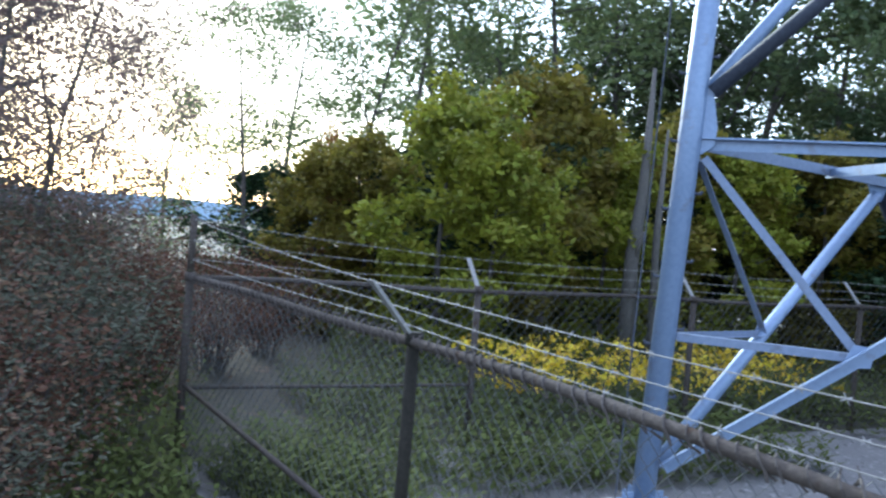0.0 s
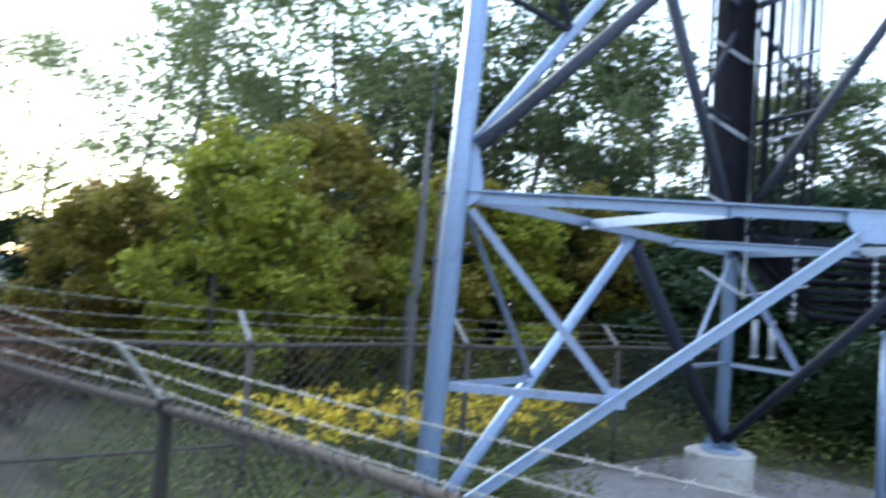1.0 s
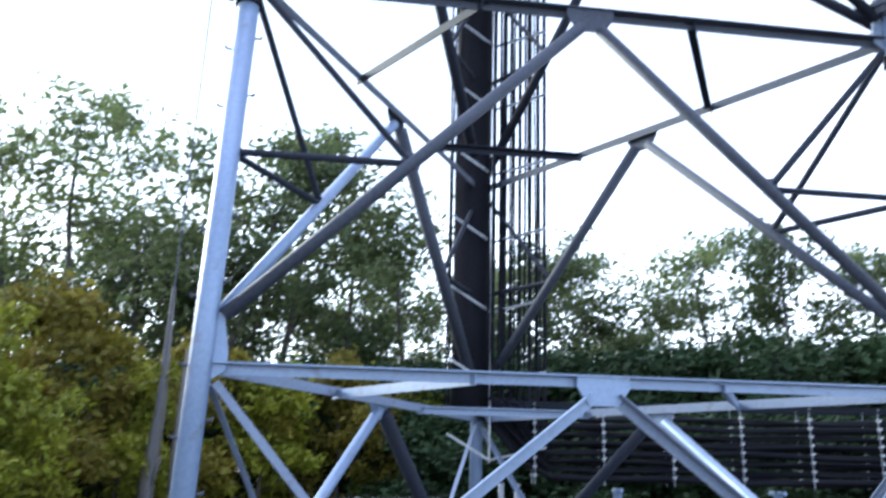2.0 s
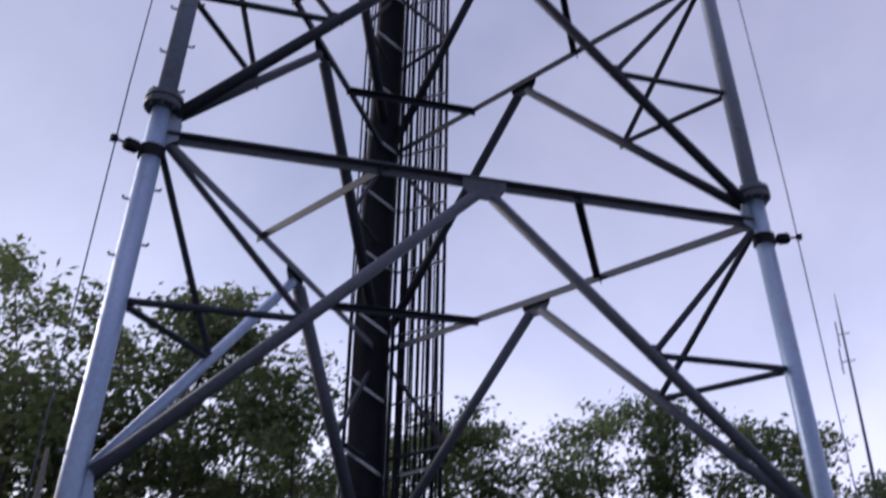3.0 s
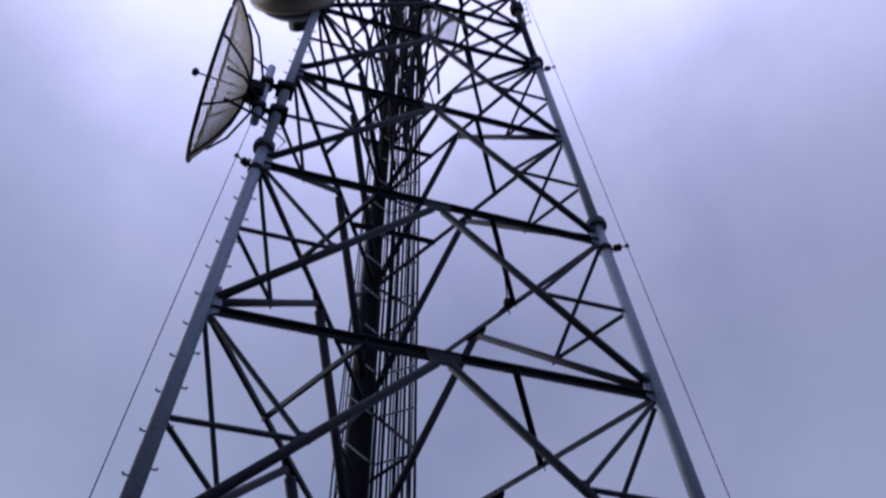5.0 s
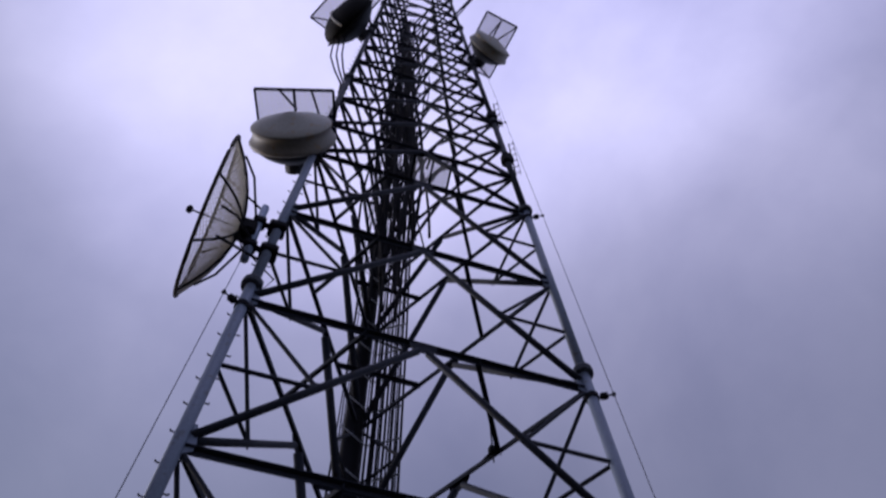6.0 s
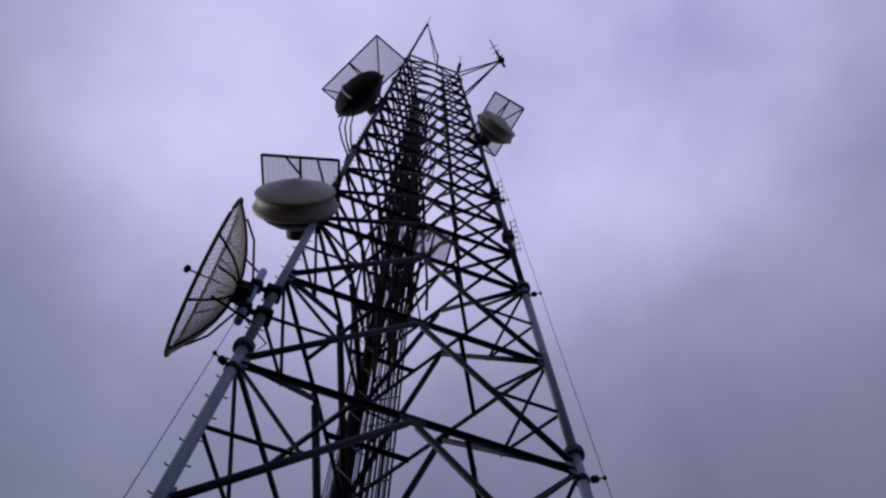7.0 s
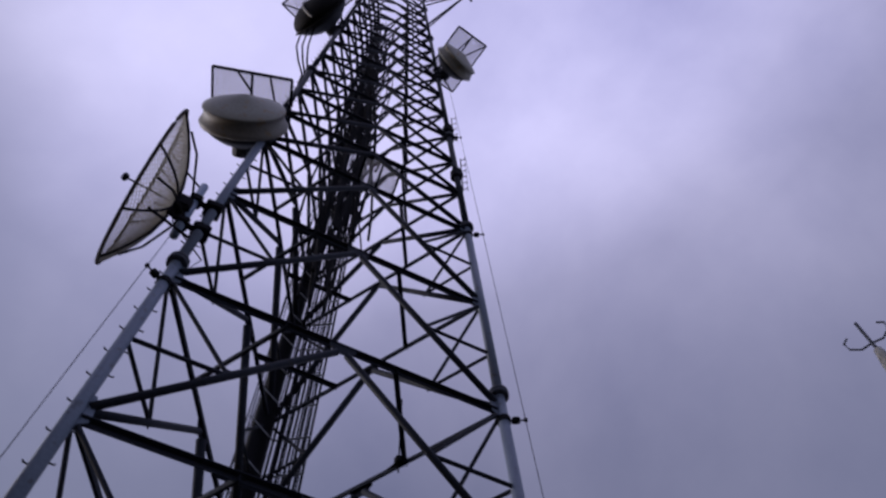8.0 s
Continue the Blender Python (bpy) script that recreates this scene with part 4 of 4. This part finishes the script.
KINDS = {
    "tall": [tree_meshes(s, 92, 5, 0.27, 0.105, 2.5, 1.2, BARK, LEAF_MID, 0.8, 0.8) for s in (1, 2, 3)],
    "open": [tree_meshes(s, 56, 5, 0.27, 0.105, 2.5, 1.2, BARK, LEAF_MID, 0.8, 0.8) for s in (1, 17)],
    "dark": [tree_meshes(s, 115, 6, 0.29, 0.105, 2.6, 0.9, BARK, LEAF_DARK, 0.6, 0.8) for s in (4, 5)],
    "thin": [tree_meshes(s, 190, 6, 0.50, 0.048, 2.8, 0.7, PALEBARK, LEAF_DRY, 1.0, 0.5) for s in (6, 7)],
    "airy": [tree_meshes(s, 120, 6, 0.34, 0.066, 3.0, 1.2, BARK, LEAF_MID, 1.0, 0.55) for s in (8, 9)],
    "lime": [tree_meshes(s, 105, 8, 0.33, 0.18, 3.2, 0.4, BARK, LEAF_LIME) for s in (10, 11)],
    "olive": [tree_meshes(s, 105, 8, 0.33, 0.18, 3.1, 0.4, BARK, LEAF_OLIVE) for s in (12, 13)],
    "rust": [tree_meshes(14, 60, 6, 0.4, 0.15, 2.6, 1.2, BARK, LEAF_RUST)],
    "under": [tree_meshes(s, 150, 8, 0.5, 0.20, 4.0, 0.2, BARK, LEAF_SHADED) for s in (15, 16)],
}
TREE_LABEL = {
    "open": "tall broadleaf tree with a thinning grey-green crown",
    "tall": "tall grey-green broadleaf tree in late summer leaf", "dark": "tall dark green broadleaf tree with dense crown",
    "thin": "thin tree, sparse dry brown leaves with haze in their colour", "airy": "airy broadleaf tree with gaps showing the sky",
    "lime": "bushy young tree with bright yellow-green leaves", "olive": "bushy young tree with olive autumn leaves",
    "rust": "small tree with orange autumn leaves", "under": "green understorey shrub at the wood edge, shade put into its colour",
}
count = {}


def plant(kind, az, d, top, width=1.0):
    """One tree seen from the yard's edge at a bearing and distance; top is its height over the ground."""
    i = count[kind] = count.get(kind, -1) + 1
    trunk_me, crown_me = KINDS[kind][i % len(KINDS[kind])]
    q = EYE + Vector((math.cos(radians(az)), math.sin(radians(az)), 0)) * d
    ob = thing("tree" if kind != "under" else "shrub", TREE_LABEL[kind], "tree" if kind != "under" else "shrub", group="trees round the yard")
    s = top / 9.9
    ob.matrix_basis = Matrix.Translation((q.x, q.y, ground_height(q.x, q.y))) @ Matrix.Rotation(i * 2.1 + az, 4, "Z") @ Matrix.Diagonal((s * width, s * width, s, 1))
    for name, me in (("trunk", trunk_me), ("crown", crown_me)):
        child = new(name, me)
        child.parent = ob


for kind, az, d, top, width in (
        ("thin", -131, 11, 5.9, 1.0), ("thin", -127, 13, 6.8, 1.1), ("thin", -134, 15, 5.2, 1.0), ("thin", -124, 9, 5.5, 1.0), ("thin", -129, 17, 6.5, 1.2),
        ("airy", -144.2, 17, 6.7, 1.0), ("thin", -128.5, 10, 5.5, 1.2), ("thin", -132.5, 13, 5.0, 1.2), ("thin", -125.5, 11, 5.2, 1.2),
        ("airy", -146.5, 19, 7.4, 1.0), ("airy", -151, 20, 8.4, 1.0), ("open", -155, 21, 9.6, 0.9), ("airy", -139, 24, 5.6, 1.0),
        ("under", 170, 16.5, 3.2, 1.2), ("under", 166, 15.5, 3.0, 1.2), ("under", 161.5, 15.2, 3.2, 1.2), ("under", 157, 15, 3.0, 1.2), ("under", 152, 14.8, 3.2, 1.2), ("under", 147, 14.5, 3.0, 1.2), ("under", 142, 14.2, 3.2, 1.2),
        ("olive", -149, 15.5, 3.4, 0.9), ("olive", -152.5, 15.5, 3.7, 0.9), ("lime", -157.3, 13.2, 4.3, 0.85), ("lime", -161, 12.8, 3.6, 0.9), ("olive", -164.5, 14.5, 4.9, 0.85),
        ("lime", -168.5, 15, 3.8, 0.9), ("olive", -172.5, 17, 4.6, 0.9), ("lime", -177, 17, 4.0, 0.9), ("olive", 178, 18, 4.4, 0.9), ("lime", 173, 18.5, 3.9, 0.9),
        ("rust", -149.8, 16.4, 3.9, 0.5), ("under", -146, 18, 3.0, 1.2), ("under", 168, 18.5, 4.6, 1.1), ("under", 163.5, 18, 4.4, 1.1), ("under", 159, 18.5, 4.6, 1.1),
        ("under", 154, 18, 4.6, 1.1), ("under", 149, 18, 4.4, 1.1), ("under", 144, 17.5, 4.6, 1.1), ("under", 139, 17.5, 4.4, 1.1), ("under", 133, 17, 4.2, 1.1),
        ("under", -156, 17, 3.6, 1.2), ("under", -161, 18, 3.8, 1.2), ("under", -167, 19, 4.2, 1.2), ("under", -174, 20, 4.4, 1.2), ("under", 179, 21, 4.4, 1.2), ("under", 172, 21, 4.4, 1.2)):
    plant(kind, az, d, top, width)

# the wood's edge: heights follow the skyline round the yard, in degrees and metres
SKYLINE = ((122, 6.6), (139, 6.9), (143, 7.4), (146, 8.2), (152, 8.1), (154.5, 7.3), (158, 7.7), (163.5, 8.0), (172, 8.3), (175, 9.4), (180, 10.5), (185, 11.1), (190, 10.7), (194, 11.2), (200, 10.4), (205, 9.6))
wood = np.random.default_rng(5)
az, k = 123.0, 0
while az < 205.5:
    d = 22 + 1.6 * wood.random()
    high = float(np.interp(az, [q[0] for q in SKYLINE], [q[1] for q in SKYLINE]))
    plant("open" if az > 190.5 else "dark" if k % 4 == 2 else "tall", az, d, (2.25 + (high - 2.25) * d / 22) * (0.98 + 0.08 * wood.random()), 0.95)
    if 174 < az < 191 or k % 2 == 0:
        plant("dark", az + 1.6, d + 3.4, (2.25 + (high - 2.25) * (d + 3.4) / 22) * (0.66 + 0.14 * wood.random()), 1.2)
    az += 3.7 + 1.0 * wood.random()
    k += 1
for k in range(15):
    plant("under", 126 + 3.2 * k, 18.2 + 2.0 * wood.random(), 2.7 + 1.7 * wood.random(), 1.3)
plant("lime", 154.2, 12.6, 0.95, 1.3)

# a bare grey trunk behind the fence
bm = fresh()
q = EYE + Vector((math.cos(radians(-170.3)), math.sin(radians(-170.3)), 0)) * 14.2
pipe(bm, [(q.x, q.y, GROUND - 0.2), (q.x + 0.05, q.y, 1.5), (q.x - 0.02, q.y + 0.08, 2.6), (q.x, q.y + 0.1, 4.6)], [0.15, 0.12, 0.09, 0.03], 10)
pipe(bm, [(q.x, q.y + 0.42, GROUND - 0.2), (q.x, q.y + 0.36, 2.0), (q.x, q.y + 0.40, 3.6)], [0.07, 0.06, 0.02], 8)
pipe(bm, [(q.x, q.y, 1.3), (q.x + 0.3, q.y + 0.2, 1.9)], [0.05, 0.03], 6)
tagged(put("bare_trunk", bm, PALEBARK, smooth=True), "bare pale grey double tree trunk behind the fence", "tree trunk")

# ---------------------------------------------------------------- brush beside the fence
def bush_mesh(seed, leaf, per):
    rng = np.random.default_rng(seed)
    bm = fresh()
    centres = []
    for k in range(26):
        t, lean_out = rng.random() * 6.28, 0.25 + 0.75 * rng.random()
        h = 1.0 + 0.9 * rng.random()
        tip = Vector((math.cos(t) * lean_out, math.sin(t) * lean_out, h))
        mid = tip * 0.5 + Vector((rng.normal(0, 0.08), rng.normal(0, 0.08), 0.12))
        pipe(bm, [(0.15 * math.cos(t), 0.15 * math.sin(t), -0.1), mid, tip], [0.013, 0.009, 0.003], 4)
        for f in (0.3, 0.5, 0.7, 0.85, 1.0):
            c = Vector((0, 0, 0)).lerp(mid, f * 2) if f < 0.5 else mid.lerp(tip, f * 2 - 1)
            centres.append(((c.x, c.y, c.z), 0.5 + rng.random() * 0.7))
    me = bpy.data.meshes.new("twigs")
    bm.to_mesh(me)
    bm.free()
    me.materials.append(BARK)
    verts, faces = leaf_cloud(centres, int(per * 3), 0.19, 0.025, rng)
    lm = bpy.data.meshes.new("leaves")
    lm.from_pydata(verts, [], faces)
    lm.materials.append(leaf)
    return me, lm


BUSHES = [bush_mesh(31, BRUSH_BROWN, 18), bush_mesh(32, LEAF_BUSH, 24), bush_mesh(33, BRUSH_RED, 22), bush_mesh(34, LEAF_BUSH, 26)]
BRUSH_LABEL = ("tangled dry brown brush beside the fence", "dusty grey-green bush beside the fence", "maroon autumn brush beside the fence", "dusty grey-green bush beside the fence")
for i, (az, d, s) in enumerate(((-121, 4.4, 0.75), (-125.5, 5.0, 0.72), (-128.5, 5.8, 0.80), (-131, 6.8, 0.86), (-127, 7.0, 0.95), (-133, 8.0, 0.95), (-130, 8.6, 1.0), (-136, 9.6, 0.9),
                                (-133, 10.4, 1.1), (-128, 10.0, 1.15), (-138.5, 10.6, 0.85), (-125, 8.6, 1.1), (-122, 6.6, 1.0), (-129, 12, 1.25), (-142.5, 11.5, 0.8),
                                (-135, 13, 1.05), (-121, 9, 1.2), (-139.5, 14, 0.9), (-131.5, 15, 1.3), (-126, 13, 1.35), (-146, 13, 0.8), (-123.5, 3.6, 0.5))):
    q = EYE + Vector((math.cos(radians(az)), math.sin(radians(az)), 0)) * d
    sort = 2 if az < -135 else i % 4
    ob = thing("brush", BRUSH_LABEL[sort], "bush", group="brush beside the fence")
    ob.matrix_basis = Matrix.Translation((q.x, q.y, ground_height(q.x, q.y))) @ Matrix.Rotation(i * 1.7, 4, "Z") @ Matrix.Diagonal((s * 1.15, s * 1.15, s, 1))
    for name, me in zip(("twig_tangle", "foliage"), BUSHES[sort]):
        child = new(name, me)
        child.parent = ob
        tagged(child, kind="stuff")

# ---------------------------------------------------------------- weeds and goldenrod
rng = np.random.default_rng(77)


def weed_patch(name, label, category, spots, height, with_flowers):
    verts, faces, fv, ff = [], [], [], []
    for x, y in spots:
        z0 = ground_height(x, y)
        h = height * (0.6 + 0.7 * rng.random())
        lean_x, lean_y = rng.normal(0, 0.12, 2)
        t = rng.random() * 6.28
        w = 0.006
        b = len(verts)
        verts += [(x - w, y, z0), (x + w, y, z0), (x + lean_x, y + lean_y, z0 + h)]
        faces.append((b, b + 1, b + 2))
        for k in range(11):
            f = 0.1 + 0.9 * k / 11
            c = np.array([x + lean_x * f, y + lean_y * f, z0 + h * f])
            t += 2.4
            L = 0.12 * (1.15 - 0.6 * f) * (0.7 + 0.6 * rng.random())
            out = np.array([math.cos(t), math.sin(t), 0.35]) * L
            cross = np.array([-math.sin(t), math.cos(t), 0]) * 0.018
            b = len(verts)
            verts += [c.tolist(), (c + out * 0.5 + cross).tolist(), (c + out).tolist(), (c + out * 0.5 - cross).tolist()]
            faces.append((b, b + 1, b + 2, b + 3))
        if with_flowers:
            for k in range(11):
                c = np.array([x + lean_x, y + lean_y, z0 + h]) + rng.normal(0, 1, 3) * (0.06, 0.06, 0.045)
                a, e = rng.normal(0, 0.02, 3), rng.normal(0, 0.02, 3)
                b = len(fv)
                fv += [(c - a).tolist(), (c + e).tolist(), (c + a).tolist(), (c - e).tolist()]
                ff.append((b, b + 1, b + 2, b + 3))
    ob = thing(name, label, category, kind="stuff")
    me = bpy.data.meshes.new("stalks")
    me.from_pydata(verts, [], faces)
    me.materials.append(STALK)
    child = new("stalks", me)
    child.parent = ob
    if with_flowers:
        me = bpy.data.meshes.new("flowers")
        me.from_pydata(fv, [], ff)
        me.materials.append(FLOWER)
        child = new("flowers", me)
        child.parent = ob


def polar(az0, az1, d0, d1, n):
    out = []
    for _ in range(n):
        az, d = radians(az0 + (az1 - az0) * rng.random()), d0 + (d1 - d0) * rng.random()
        out.append((EYE.x + d * math.cos(az), EYE.y + d * math.sin(az)))
    return out


def along(start, direction, x0, x1, off0, off1, n):
    side = Vector((-direction.y, direction.x, 0))
    if side.dot(-start) < 0:
        side = -side
    out = []
    for _ in range(n):
        q = start + direction * (x0 + (x1 - x0) * rng.random()) + side * (off0 + (off1 - off0) * rng.random())
        out.append((q.x, q.y))
    return out


weed_patch("goldenrod", "patch of yellow goldenrod flowers beyond the fence", "flowers", along(CORNER, FAR_DIR, 3.6, 8.6, -2.4, -0.5, 260), 0.62, True)
weed_patch("weeds", "green weeds growing along the chain-link fence", "weeds", along(CORNER, FAR_DIR, 0.3, 6.2, 0.05, 1.5, 700) + along(CORNER, FAR_DIR, 1.5, 10.0, -2.8, -0.2, 1000) + along(CORNER, NEAR_DIR, 0.2, 4.0, 0.1, 1.2, 300), 0.5, False)
weed_patch("undergrowth", "low green undergrowth under the trees", "weeds", polar(-150, 135 - 360, 11, 20, 2600), 0.7, False)
weed_patch("dry_grass", "low weeds and grass outside the fence", "grass", polar(-142, -118, 2.5, 10, 900), 0.5, False)

# loose stones in the yard
verts, faces = [], []
for _ in range(2600):
    q = CORNER + NEAR_DIR * (rng.random() * 13) + FAR_DIR * (rng.random() * 10)
    if math.hypot(q.x - 2.5, q.y - 4.3) < 0.4:
        continue
    z0 = max(ground_height(q.x, q.y), GROUND - 0.02) + 0.03
    r = 0.012 + 0.03 * rng.random() ** 3
    b = len(verts)
    for dx, dy, dz in ((1, 0, 0), (0, 1, 0), (-1, 0, 0), (0, -1, 0), (0, 0, 0.8), (0, 0, -0.6)):
        j = rng.normal(1, 0.2)
        verts.append((q.x + dx * r * j, q.y + dy * r * j, z0 + dz * r))
    faces += [(b, b + 1, b + 4), (b + 1, b + 2, b + 4), (b + 2, b + 3, b + 4), (b + 3, b, b + 4), (b + 1, b, b + 5), (b + 2, b + 1, b + 5), (b + 3, b + 2, b + 5), (b, b + 3, b + 5)]
me = bpy.data.meshes.new("stones")
me.from_pydata(verts, [], faces)
me.materials.append(GRAVEL)
tagged(new("loose_stones", me), "loose grey stones scattered over the gravel yard", "gravel", kind="stuff")

# ---------------------------------------------------------------- far masts
mast = thing("whip_mast", "thin dark radio mast standing among the trees", "mast")
q = EYE + Vector((math.cos(radians(137.8)), math.sin(radians(137.8)), 0)) * 22
bm = fresh()
pipe(bm, [(q.x, q.y, -0.8), (q.x, q.y, 6), (q.x, q.y, 9.2), (q.x, q.y, 10.2)], [0.05, 0.04, 0.025, 0.01], 6)
part("pole", bm, FLANGE, mast)
for z, L in ((8.4, 0.16), (9.1, 0.12)):
    bm = fresh()
    tube(bm, (q.x - L * 0.6, q.y - L * 0.8, z), (q.x + 0.1, q.y + 0.12, z + 0.02), 0.015, n=5)
    tube(bm, (q.x - L * 0.6, q.y - L * 0.8, z - 0.3), (q.x - L * 0.6, q.y - L * 0.8, z + 0.35), 0.018, n=5)
    part("stub", bm, FLANGE, mast)

hook_pole = thing("hook_pole", "pale grey pole with curled wire hooks at its top", "pole")
q = EYE + Vector((math.cos(radians(108.2)), math.sin(radians(108.2)), 0)) * 8.0
top_z = 10.3
bm = fresh()
pipe(bm, [(q.x, q.y, GROUND - 0.3), (q.x, q.y, top_z - 1.2), (q.x, q.y, top_z - 0.3), (q.x, q.y, top_z)], [0.13, 0.10, 0.085, 0.05], 12)
part("pole", bm, CONCRETE, hook_pole, smooth=True)
bm = fresh()
tube(bm, (q.x, q.y, top_z - 0.05), (q.x, q.y, top_z + 0.6), 0.022, n=8)
part("spike", bm, FLANGE, hook_pole)
for s in (-1, 1):
    bm = fresh()
    side = Vector((0.9 * s, 0.43 * s, 0))
    c = Vector((q.x, q.y, top_z + 0.15))
    pipe(bm, [c, c + side * 0.14 + Vector((0, 0, -0.02)), c + side * 0.25 + Vector((0, 0, 0.08)), c + side * 0.27 + Vector((0, 0, 0.22)), c + side * 0.2 + Vector((0, 0, 0.28))], 0.014, 6)
    part("hook", bm, FLANGE, hook_pole, "thin curled wire hook")
